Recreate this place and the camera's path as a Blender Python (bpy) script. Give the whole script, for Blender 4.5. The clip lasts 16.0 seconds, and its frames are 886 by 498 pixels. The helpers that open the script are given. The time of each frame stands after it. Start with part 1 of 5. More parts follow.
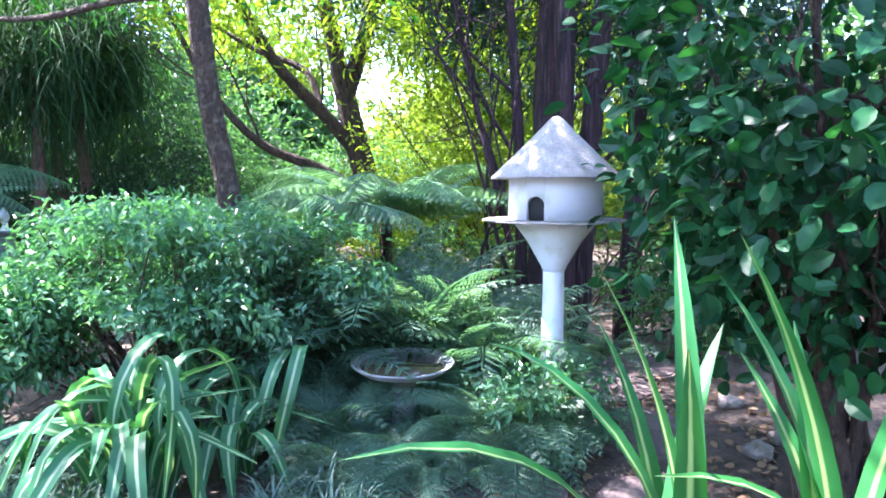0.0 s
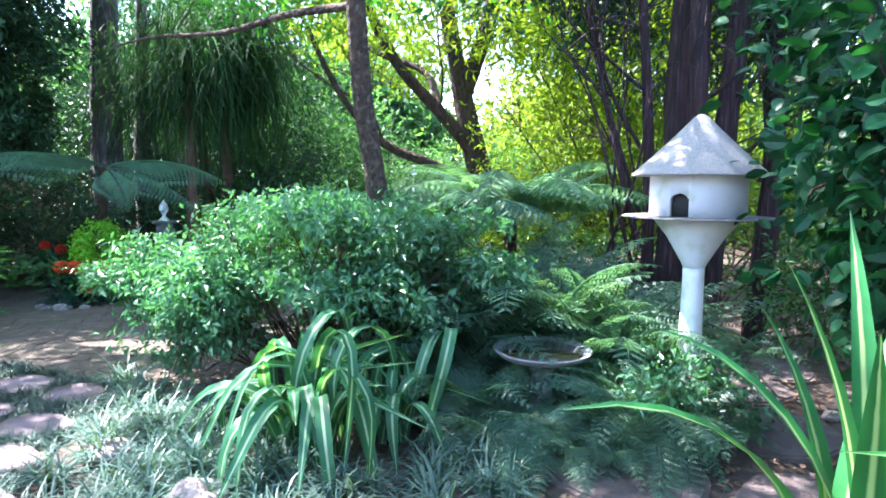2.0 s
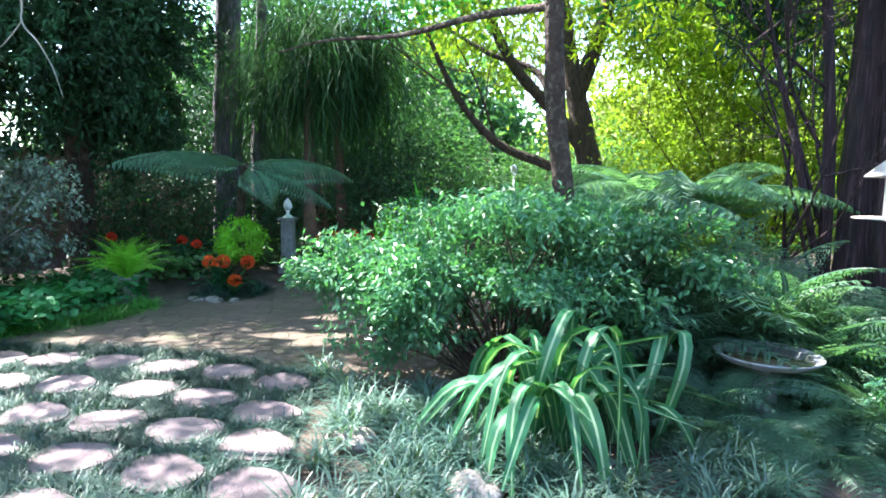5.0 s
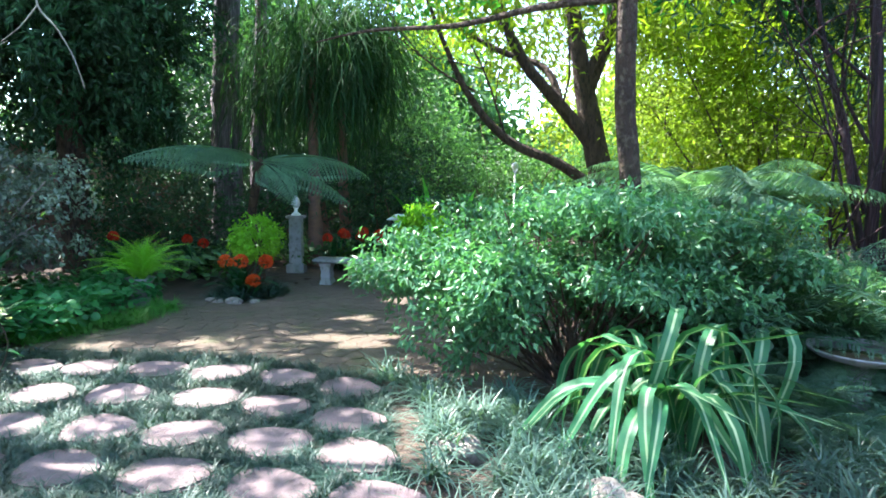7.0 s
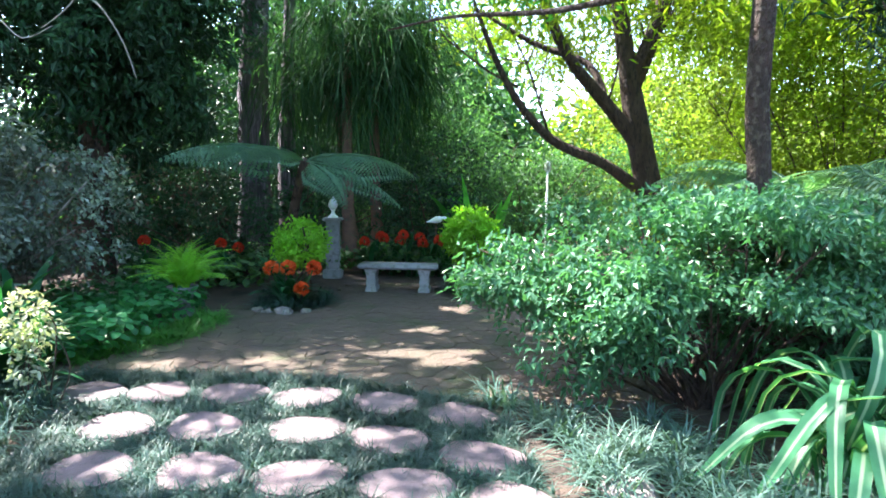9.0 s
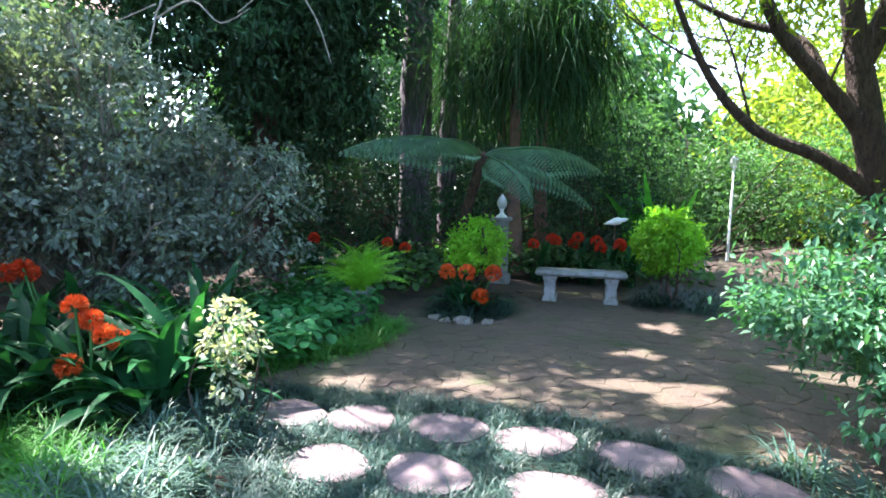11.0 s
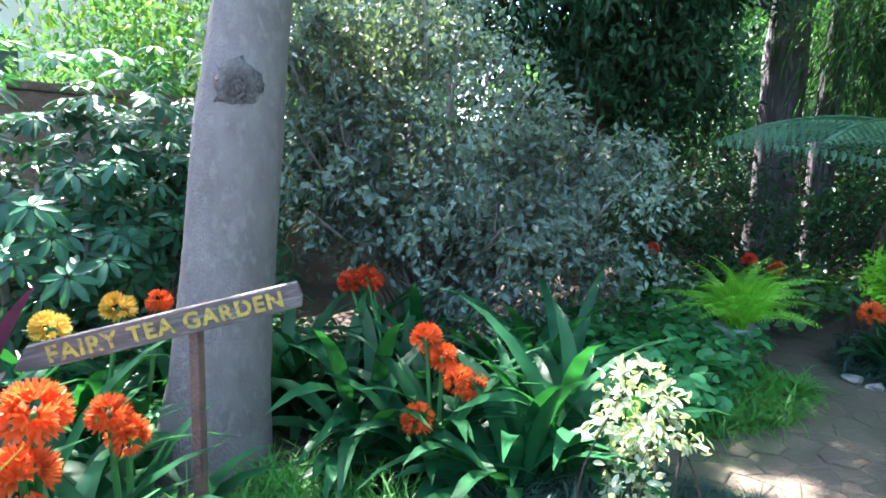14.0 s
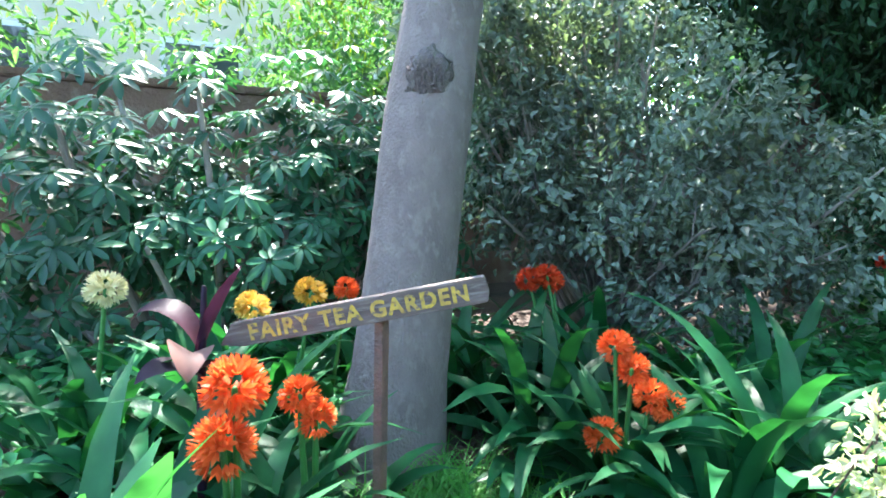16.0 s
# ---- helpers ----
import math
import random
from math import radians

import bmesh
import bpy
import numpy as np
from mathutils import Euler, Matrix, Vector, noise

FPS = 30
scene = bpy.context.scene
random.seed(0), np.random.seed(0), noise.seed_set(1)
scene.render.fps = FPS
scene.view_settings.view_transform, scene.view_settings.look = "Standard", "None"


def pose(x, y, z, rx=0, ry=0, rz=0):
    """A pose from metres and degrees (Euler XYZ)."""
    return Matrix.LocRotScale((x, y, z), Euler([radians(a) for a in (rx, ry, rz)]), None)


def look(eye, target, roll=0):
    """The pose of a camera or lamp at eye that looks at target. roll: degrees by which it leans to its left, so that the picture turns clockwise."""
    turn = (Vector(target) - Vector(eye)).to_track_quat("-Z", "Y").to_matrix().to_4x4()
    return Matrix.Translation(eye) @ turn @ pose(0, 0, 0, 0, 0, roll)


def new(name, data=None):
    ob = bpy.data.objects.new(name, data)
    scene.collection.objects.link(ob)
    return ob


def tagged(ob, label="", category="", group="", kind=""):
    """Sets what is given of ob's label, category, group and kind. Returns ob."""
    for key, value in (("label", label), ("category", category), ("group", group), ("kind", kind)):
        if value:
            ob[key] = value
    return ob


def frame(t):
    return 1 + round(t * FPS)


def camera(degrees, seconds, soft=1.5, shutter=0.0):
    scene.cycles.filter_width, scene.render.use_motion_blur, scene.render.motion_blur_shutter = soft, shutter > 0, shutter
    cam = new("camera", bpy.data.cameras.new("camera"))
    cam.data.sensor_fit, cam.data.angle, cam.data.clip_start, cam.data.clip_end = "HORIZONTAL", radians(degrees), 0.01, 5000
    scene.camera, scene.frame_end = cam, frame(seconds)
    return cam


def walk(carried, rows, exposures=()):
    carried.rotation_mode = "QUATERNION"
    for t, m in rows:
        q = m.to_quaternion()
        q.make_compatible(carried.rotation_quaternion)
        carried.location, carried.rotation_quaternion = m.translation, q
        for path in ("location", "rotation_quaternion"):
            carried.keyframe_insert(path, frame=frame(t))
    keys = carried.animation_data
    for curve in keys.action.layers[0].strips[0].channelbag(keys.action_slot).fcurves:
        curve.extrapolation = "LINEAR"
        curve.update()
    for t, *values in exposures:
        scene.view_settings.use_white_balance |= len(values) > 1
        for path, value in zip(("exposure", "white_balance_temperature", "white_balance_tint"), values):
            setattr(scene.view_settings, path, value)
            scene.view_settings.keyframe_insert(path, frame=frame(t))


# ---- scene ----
cam = camera(73.6, 16.0, 1.75)
METRES, EYE, TILT, LEAN, TURN = 5.7, 1.47, -6.0, 0.0, 0.0
SUN_AZIMUTH, SUN_ELEVATION, SKY_STRENGTH, SUN_STRENGTH = -75.0, 58.0, 0.15, 4.3
EXPOSURES = [(0.0, 3.7, 5850, 29), (1.5, 3.55, 5900, 23), (4.0, 3.33, 6100, 12), (7.5, 3.17, 6250, 12), (11.0, 3.18, 6250, 19), (12.5, 3.5, 6250, 18), (15.0, 3.75, 6150, 11), (16.0, 3.75, 6150, 9)]
ROWS = [
    (0.0, 0.0, 0.0, 0.0, 0.0, 0.0, -0.0),
    (0.5, -0.006, -0.0134, -0.001, 2.09, -0.05, -0.29),
    (1.0, -0.0133, -0.0251, -0.0036, 4.31, -0.1, -0.61),
    (1.5, -0.0253, -0.0349, -0.0063, 6.67, -0.14, -1.06),
    (2.0, -0.0462, -0.0423, -0.0074, 9.24, -0.25, -1.4),
    (2.5, -0.0725, -0.0538, -0.0086, 10.97, -0.28, -1.64),
    (3.0, -0.0952, -0.0606, -0.0089, 12.44, -0.35, -1.85),
    (3.5, -0.1262, -0.07, -0.0095, 13.25, -0.4, -1.97),
    (4.0, -0.1574, -0.076, -0.0102, 13.64, -0.44, -2.13),
    (4.5, -0.1911, -0.0815, -0.0115, 14.2, -0.47, -2.22),
    (7.0, -0.3587, -0.0859, -0.0187, 10.63, -0.53, -1.94),
    (7.5, -0.3992, -0.08, -0.0186, 9.36, -0.48, -1.75),
    (8.0, -0.4371, -0.0697, -0.0175, 8.68, -0.44, -1.73),
    (10.5, -0.6273, 0.0425, -0.0092, 17.08, -0.96, -2.76),
    (11.0, -0.664, 0.0648, -0.0098, 21.39, -1.17, -3.22),
    (11.5, -0.7015, 0.0865, -0.0085, 25.16, -1.44, -3.66),
    (12.0, -0.7378, 0.1111, -0.0058, 29.75, -1.76, -4.19),
    (12.5, -0.7741, 0.1285, -0.0061, 34.31, -2.14, -4.68),
    (13.0, -0.8103, 0.144, -0.0041, 38.08, -2.5, -5.07),
    (13.5, -0.8442, 0.1592, -0.0019, 41.76, -2.91, -5.36),
    (14.0, -0.8736, 0.1742, -0.0029, 47.48, -3.47, -5.81),
    (14.5, -0.8895, 0.1828, -0.0066, 53.13, -4.01, -6.3),
    (15.0, -0.8956, 0.1831, -0.0078, 57.38, -4.47, -6.58),
    (15.5, -0.9, 0.1813, -0.009, 60.84, -4.86, -6.8),
    (16.0, -0.9023, 0.1797, -0.0098, 63.78, -5.2, -6.96),
]
walk(cam, [(t, pose(0, 0, EYE, TILT, LEAN, TURN) @ pose(METRES * x, METRES * y, METRES * z, 90 + pitch, roll, yaw)) for t, x, y, z, yaw, pitch, roll in ROWS], EXPOSURES)


# ---- world, sun and exposure ----
def sky_and_sun(azimuth, elevation, sky_strength, sun_strength):
    """azimuth: degrees from +y towards +x, where the sun stands."""
    world = bpy.data.worlds.new("sky")
    world.use_nodes = True
    scene.world = world
    nt = world.node_tree
    sky = nt.nodes.new("ShaderNodeTexSky")
    sky.sky_type, sky.sun_disc = "NISHITA", False
    sky.sun_elevation, sky.sun_rotation = radians(elevation), radians(azimuth)
    nt.links.new(sky.outputs[0], nt.nodes["Background"].inputs[0])
    nt.nodes["Background"].inputs[1].default_value = sky_strength
    lamp = bpy.data.lights.new("sun", "SUN")
    lamp.energy, lamp.angle, lamp.color = sun_strength, radians(0.53), (1.0, 0.95, 0.86)
    a, e = radians(azimuth), radians(elevation)
    way = Vector((math.sin(a) * math.cos(e), math.cos(a) * math.cos(e), math.sin(e)))
    new("sun", lamp).matrix_world = look(way * 60, (0, 0, 0))


sky_and_sun(SUN_AZIMUTH, SUN_ELEVATION, SKY_STRENGTH, SUN_STRENGTH)

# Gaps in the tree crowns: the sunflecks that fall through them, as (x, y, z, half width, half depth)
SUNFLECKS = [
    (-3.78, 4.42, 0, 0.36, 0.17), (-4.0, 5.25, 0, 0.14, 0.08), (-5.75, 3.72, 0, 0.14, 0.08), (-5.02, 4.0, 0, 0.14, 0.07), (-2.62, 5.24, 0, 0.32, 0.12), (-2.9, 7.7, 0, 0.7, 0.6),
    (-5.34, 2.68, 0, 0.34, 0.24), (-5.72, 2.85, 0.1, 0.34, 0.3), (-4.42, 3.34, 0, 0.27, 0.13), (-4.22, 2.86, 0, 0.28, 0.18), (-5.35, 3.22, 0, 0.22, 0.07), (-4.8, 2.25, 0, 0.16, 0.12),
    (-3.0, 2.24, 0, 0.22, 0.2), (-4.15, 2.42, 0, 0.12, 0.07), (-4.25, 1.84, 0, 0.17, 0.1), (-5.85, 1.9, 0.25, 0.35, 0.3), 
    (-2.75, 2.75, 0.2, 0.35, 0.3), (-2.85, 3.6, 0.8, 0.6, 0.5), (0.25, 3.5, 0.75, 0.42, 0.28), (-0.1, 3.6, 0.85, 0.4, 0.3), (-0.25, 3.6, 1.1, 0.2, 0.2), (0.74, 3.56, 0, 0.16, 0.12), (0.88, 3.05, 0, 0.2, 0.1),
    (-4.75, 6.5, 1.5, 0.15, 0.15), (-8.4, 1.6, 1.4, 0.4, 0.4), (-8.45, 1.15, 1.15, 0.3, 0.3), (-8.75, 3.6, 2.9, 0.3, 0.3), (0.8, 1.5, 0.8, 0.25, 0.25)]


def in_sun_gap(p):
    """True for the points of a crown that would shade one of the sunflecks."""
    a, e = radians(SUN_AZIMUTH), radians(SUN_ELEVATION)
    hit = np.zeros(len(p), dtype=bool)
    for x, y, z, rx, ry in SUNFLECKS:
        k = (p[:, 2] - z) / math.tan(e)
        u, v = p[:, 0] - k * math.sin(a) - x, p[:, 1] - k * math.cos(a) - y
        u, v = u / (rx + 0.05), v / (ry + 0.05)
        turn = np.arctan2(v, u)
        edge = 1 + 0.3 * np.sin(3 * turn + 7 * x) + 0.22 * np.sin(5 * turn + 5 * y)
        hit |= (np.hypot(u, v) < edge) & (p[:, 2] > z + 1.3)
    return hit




# ---- materials ----
def node_material(name):
    m = bpy.data.materials.new(name)
    m.use_nodes = True
    nt = m.node_tree
    return m, nt, nt.nodes["Principled BSDF"]


def mix_colours(nt, fac, a, b):
    n = nt.nodes.new("ShaderNodeMix")
    n.data_type = "RGBA"
    for slot, v in ((0, fac), (6, a), (7, b)):
        if hasattr(v, "is_linked"):
            nt.links.new(v, n.inputs[slot])
        elif slot:
            n.inputs[slot].default_value = (*v, 1)
        else:
            n.inputs[0].default_value = v
    return n.outputs[2]


def noise_fac(nt, scale, lo, hi, detail=4.0, stretch=None, coords="Object"):
    src = nt.nodes.new("ShaderNodeNewGeometry").outputs["Position"] if coords == "World" else nt.nodes.new("ShaderNodeTexCoord").outputs[coords]
    if stretch:
        mp = nt.nodes.new("ShaderNodeMapping")
        mp.inputs["Scale"].default_value = stretch
        nt.links.new(src, mp.inputs[0])
        src = mp.outputs[0]
    n = nt.nodes.new("ShaderNodeTexNoise")
    n.inputs["Scale"].default_value, n.inputs["Detail"].default_value = scale, detail
    nt.links.new(src, n.inputs["Vector"])
    r = nt.nodes.new("ShaderNodeMapRange")
    r.inputs[1].default_value, r.inputs[2].default_value = lo, hi
    nt.links.new(n.outputs["Fac"], r.inputs[0])
    return r.outputs[0]


def add_bump(nt, bsdf, height, strength, distance=0.02):
    b = nt.nodes.new("ShaderNodeBump")
    b.inputs["Strength"].default_value, b.inputs["Distance"].default_value = strength, distance
    nt.links.new(height, b.inputs["Height"])
    nt.links.new(b.outputs[0], bsdf.inputs["Normal"])


def leaf_material(name, a, b, rough=0.4, through_light=0.35, glow=(1.3, 1.5, 0.6), single=False, rim=None, stripe=None, spec=0.33):
    """A leaf's two shades vary from leaf to leaf; light passes through it. rim, stripe: a paler margin or midrib."""
    m, nt, bsdf = node_material(name)
    if a[1] > max(a[0], a[2]) * 1.4:
        a, b = ((v[0] * 0.8, v[1] * 1.35, v[2] * 1.2) for v in (a, b))
    rnd = nt.nodes.new("ShaderNodeObjectInfo").outputs["Random"] if single else nt.nodes.new("ShaderNodeNewGeometry").outputs["Random Per Island"]
    col = mix_colours(nt, rnd, a, b)
    col = mix_colours(nt, noise_fac(nt, 1.1, 0.42, 0.66, 3.0, None, "World"), col, (a[0] * 0.75, a[1] * 0.62, a[2] * 0.6))
    col = mix_colours(nt, noise_fac(nt, 9.0, 0.35, 0.75), col, tuple(0.62 * v for v in a))
    if rim or stripe:
        uv = nt.nodes.new("ShaderNodeUVMap")
        sep = nt.nodes.new("ShaderNodeSeparateXYZ")
        nt.links.new(uv.outputs[0], sep.inputs[0])
        d = nt.nodes.new("ShaderNodeMath")
        d.operation = "SUBTRACT"
        d.inputs[1].default_value = 0.5
        nt.links.new(sep.outputs[0], d.inputs[0])
        ab = nt.nodes.new("ShaderNodeMath")
        ab.operation = "ABSOLUTE"
        nt.links.new(d.outputs[0], ab.inputs[0])
        r = nt.nodes.new("ShaderNodeMapRange")
        lo, hi = (0.28, 0.36) if rim else (0.13, 0.05)
        r.inputs[1].default_value, r.inputs[2].default_value = lo, hi
        nt.links.new(ab.outputs[0], r.inputs[0])
        col = mix_colours(nt, r.outputs[0], col, rim or stripe)
    nt.links.new(col, bsdf.inputs["Base Color"])
    bsdf.inputs["Roughness"].default_value = rough
    bsdf.inputs["Specular IOR Level"].default_value = spec
    if through_light:
        t = nt.nodes.new("ShaderNodeBsdfTranslucent")
        g = nt.nodes.new("ShaderNodeMix")
        g.data_type, g.blend_type = "RGBA", "MULTIPLY"
        g.inputs[0].default_value = 1.0
        nt.links.new(col, g.inputs[6])
        g.inputs[7].default_value = (*glow, 1)
        nt.links.new(g.outputs[2], t.inputs[0])
        mix = nt.nodes.new("ShaderNodeMixShader")
        mix.inputs[0].default_value = through_light
        nt.links.new(bsdf.outputs[0], mix.inputs[1])
        nt.links.new(t.outputs[0], mix.inputs[2])
        nt.links.new(mix.outputs[0], nt.nodes["Material Output"].inputs[0])
    return m


def rough_material(name, a, b, c=None, scale=6.0, fine=60.0, rough=0.85, bump=0.5, stretch=None, metal=0.0, distance=0.02, single=False, coords="Object"):
    """Two shades in patches, a third in spots, fine relief."""
    m, nt, bsdf = node_material(name)
    col = mix_colours(nt, noise_fac(nt, scale, 0.35, 0.65, 6.0, stretch, coords), a, b)
    if c:
        col = mix_colours(nt, noise_fac(nt, scale * 2.7, 0.52, 0.66, 5.0, stretch, coords), col, c)
    if single:
        info = nt.nodes.new("ShaderNodeObjectInfo")
        dark = nt.nodes.new("ShaderNodeMapRange")
        dark.inputs[3].default_value, dark.inputs[4].default_value = 0.0, 0.45
        nt.links.new(info.outputs["Random"], dark.inputs[0])
        col = mix_colours(nt, dark.outputs[0], col, tuple(0.45 * v for v in a))
    nt.links.new(col, bsdf.inputs["Base Color"])
    bsdf.inputs["Roughness"].default_value, bsdf.inputs["Metallic"].default_value = rough, metal
    add_bump(nt, bsdf, noise_fac(nt, fine, 0.2, 0.8, 8.0, stretch), bump, distance)
    return m


SOIL = rough_material("soil", (0.05, 0.033, 0.027), (0.085, 0.06, 0.045), (0.026, 0.02, 0.016), 1.3, 30, 0.95, 0.9)
# Shaded copy of the soil, with the shade under the grass in its colour.
TURF_SOIL = rough_material("shaded_soil", (0.03, 0.045, 0.03), (0.06, 0.06, 0.045), None, 2.0, 40, 0.95, 0.8)
FLAGSTONE = rough_material("pink_stone", (0.17, 0.12, 0.127), (0.132, 0.098, 0.104), (0.10, 0.08, 0.082), 5, 70, 0.85, 0.35, single=True)
DARK_FLAG = rough_material("dark_flagstone", (0.12, 0.085, 0.08), (0.09, 0.066, 0.062), (0.16, 0.125, 0.115), 4, 60, 0.85, 0.4, single=True)
PAVER = rough_material("mossy_paver", (0.098, 0.066, 0.05), (0.07, 0.058, 0.036), (0.042, 0.052, 0.018), 0.7, 50, 0.85, 0.6, single=True, coords="World")
MOSS = rough_material("mossy_joint", (0.05, 0.06, 0.025), (0.09, 0.08, 0.05), None, 4, 60, 0.95, 0.8)
GREY_STONE = rough_material("cast_stone", (0.27, 0.27, 0.285), (0.2, 0.205, 0.215), (0.15, 0.16, 0.145), 7, 90, 0.8, 0.4)
ROCK = rough_material("pale_rock", (0.2, 0.17, 0.155), (0.14, 0.125, 0.115), (0.26, 0.235, 0.22), 6, 40, 0.85, 0.7)
WHITE_PLASTER = rough_material("white_plaster", (0.80, 0.82, 0.85), (0.72, 0.74, 0.78), (0.62, 0.66, 0.60), 3.5, 80, 0.7, 0.15, distance=0.01)
ROOF_RENDER = rough_material("weathered_render", (0.50, 0.46, 0.435), (0.42, 0.385, 0.365), (0.33, 0.30, 0.285), 45, 110, 0.9, 0.9)
BOARD_GREY = rough_material("grimy_board", (0.20, 0.18, 0.17), (0.28, 0.26, 0.25), (0.12, 0.11, 0.1), 6, 60, 0.9, 0.4)
# Near-black colour stands for the shade within the dovecote doorway.
DARK_HOLE = rough_material("shade_black_inside", (0.02, 0.02, 0.02), (0.03, 0.03, 0.03), None, 5, 50, 0.9, 0.1)
BARK_GREY = rough_material("smooth_grey_bark", (0.185, 0.145, 0.138), (0.145, 0.112, 0.105), (0.2, 0.162, 0.15), 11, 110, 0.85, 0.9, (1, 1, 0.6), distance=0.008)
BARK_KNOT = rough_material("healed_knot_bark", (0.17, 0.134, 0.127), (0.125, 0.098, 0.092), (0.19, 0.152, 0.142), 22, 80, 0.9, 1.0, distance=0.02)
BARK_BROWN = rough_material("brown_bark", (0.052, 0.031, 0.024), (0.088, 0.056, 0.042), (0.026, 0.018, 0.015), 9, 45, 0.9, 1.0, (1, 1, 0.35), distance=0.035)
BARK_MOTTLED = rough_material("lichen_mottled_bark", (0.066, 0.037, 0.026), (0.042, 0.025, 0.019), (0.115, 0.085, 0.062), 9, 45, 0.9, 1.0, (1, 1, 0.6), distance=0.03)
BARK_PURPLE = rough_material("fibrous_purple_bark", (0.056, 0.022, 0.028), (0.018, 0.010, 0.013), (0.085, 0.046, 0.054), 16, 60, 0.9, 1.0, (1, 1, 0.07), distance=0.04)
BARK_LAVENDER = rough_material("grey_lavender_bark", (0.11, 0.092, 0.105), (0.045, 0.038, 0.044), (0.19, 0.165, 0.185), 10, 50, 0.9, 1.0, (1, 1, 0.15))
BARK_RED = rough_material("reddish_palm_bark", (0.20, 0.105, 0.075), (0.12, 0.075, 0.06), None, 6, 40, 0.9, 0.8, (1, 1, 2.5))
BARK_PALE = rough_material("pale_twig", (0.30, 0.27, 0.24), (0.2, 0.18, 0.16), None, 9, 60, 0.9, 0.4)
OLD_WOOD = rough_material("weathered_board", (0.16, 0.115, 0.105), (0.10, 0.07, 0.067), (0.21, 0.175, 0.165), 3, 40, 0.85, 0.8, (1.5, 12, 12), distance=0.006)
SIGN_PAINT = rough_material("worn_yellow_paint", (0.52, 0.34, 0.05), (0.34, 0.22, 0.06), (0.14, 0.10, 0.08), 22, 90, 0.75, 0.3)
RUST = rough_material("rusty_steel", (0.17, 0.085, 0.065), (0.11, 0.06, 0.05), None, 20, 90, 0.75, 0.4)
WALL_BROWN = rough_material("brown_garden_wall", (0.17, 0.10, 0.075), (0.12, 0.075, 0.06), (0.2, 0.15, 0.12), 2, 35, 0.9, 0.5)
HOUSE_PAINT = rough_material("cream_house_wall", (0.66, 0.60, 0.50), (0.58, 0.53, 0.45), None, 1.0, 40, 0.85, 0.2)
ROOF_TILE = rough_material("red_roof", (0.25, 0.12, 0.09), (0.18, 0.1, 0.08), None, 2, 30, 0.9, 0.4)
LEAF_LITTER = leaf_material("dry_leaf", (0.20, 0.12, 0.07), (0.34, 0.24, 0.15), 0.8, 0.1)
WATER, _nt, _b = node_material("bath_water")
_b.inputs["Base Color"].default_value = (0.06, 0.05, 0.03, 1)
_b.inputs["Roughness"].default_value = 0.05
GLASS, _nt, _b = node_material("lamp_glass")
_b.inputs["Base Color"].default_value = (0.92, 0.94, 0.95, 1)
_b.inputs["Roughness"].default_value, _b.inputs["Transmission Weight"].default_value = 0.25, 0.6
WINDOW_GLASS, _nt, _b = node_material("window_glass")
_b.inputs["Base Color"].default_value = (0.05, 0.06, 0.07, 1)
_b.inputs["Roughness"].default_value = 0.06

LEAF_HEDGE = leaf_material("glossy_dark_leaf", (0.010, 0.045, 0.02), (0.028, 0.09, 0.034), 0.36, 0.2, spec=0.22)
LEAF_HEDGE_ONE = leaf_material("glossy_dark_leaf_single", (0.014, 0.06, 0.025), (0.04, 0.13, 0.045), 0.42, 0.3, single=True, spec=0.2)
LEAF_SHRUB = leaf_material("soft_green_leaf", (0.06, 0.13, 0.075), (0.19, 0.255, 0.145), 0.38, 0.38, spec=0.5)
LEAF_FERN = leaf_material("fern_green", (0.078, 0.178, 0.13), (0.16, 0.29, 0.185), 0.4, 0.45, single=True)
LEAF_TREEFERN = leaf_material("tree_fern_green", (0.13, 0.26, 0.19), (0.2, 0.36, 0.24), 0.5, 0.5, single=True, spec=0.2)
LEAF_LIME = leaf_material("lime_leaf", (0.26, 0.38, 0.03), (0.38, 0.48, 0.05), 0.45, 0.4)
LEAF_LIMEFERN = leaf_material("lime_fern", (0.28, 0.42, 0.04), (0.38, 0.5, 0.06), 0.45, 0.4, single=True)
# Yellow-green carries the sun's glow on these leaves in the colour itself.
LEAF_SUNLIT = leaf_material("sunlit_leaf", (0.165, 0.23, 0.02), (0.30, 0.45, 0.035), 0.45, 0.62, (1.4, 1.6, 0.7))
LEAF_CANOPY = leaf_material("canopy_leaf", (0.05, 0.14, 0.03), (0.14, 0.27, 0.045), 0.45, 0.55, (1.5, 1.6, 0.6))
# Dark conifer leaf; also stands for shade in thickets and trees by the palms.
LEAF_DARK = leaf_material("conifer_and_shade_leaf", (0.021, 0.048, 0.025), (0.05, 0.09, 0.04), 0.5, 0.15)
LEAF_JUNIPER = leaf_material("grey_juniper_leaf", (0.03, 0.06, 0.035), (0.08, 0.11, 0.08), 0.55, 0.2)
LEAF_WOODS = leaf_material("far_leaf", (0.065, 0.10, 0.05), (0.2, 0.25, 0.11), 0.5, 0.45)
# Lit copy of far_leaf: sunlight on the distant trees put into the colour.
LEAF_WOODS_SUNLIT = leaf_material("far_sunlit_leaf", (0.14, 0.195, 0.03), (0.28, 0.40, 0.06), 0.5, 0.58, (1.4, 1.6, 0.7))
LEAF_GREY = leaf_material("grey_green_leaf", (0.095, 0.14, 0.12), (0.36, 0.44, 0.37), 0.5, 0.25)
LEAF_SCHEFF = leaf_material("umbrella_leaf", (0.026, 0.066, 0.042), (0.075, 0.14, 0.082), 0.32, 0.3)
LEAF_PALM = leaf_material("palm_strap", (0.028, 0.052, 0.028), (0.10, 0.13, 0.07), 0.6, 0.4, spec=0.1)
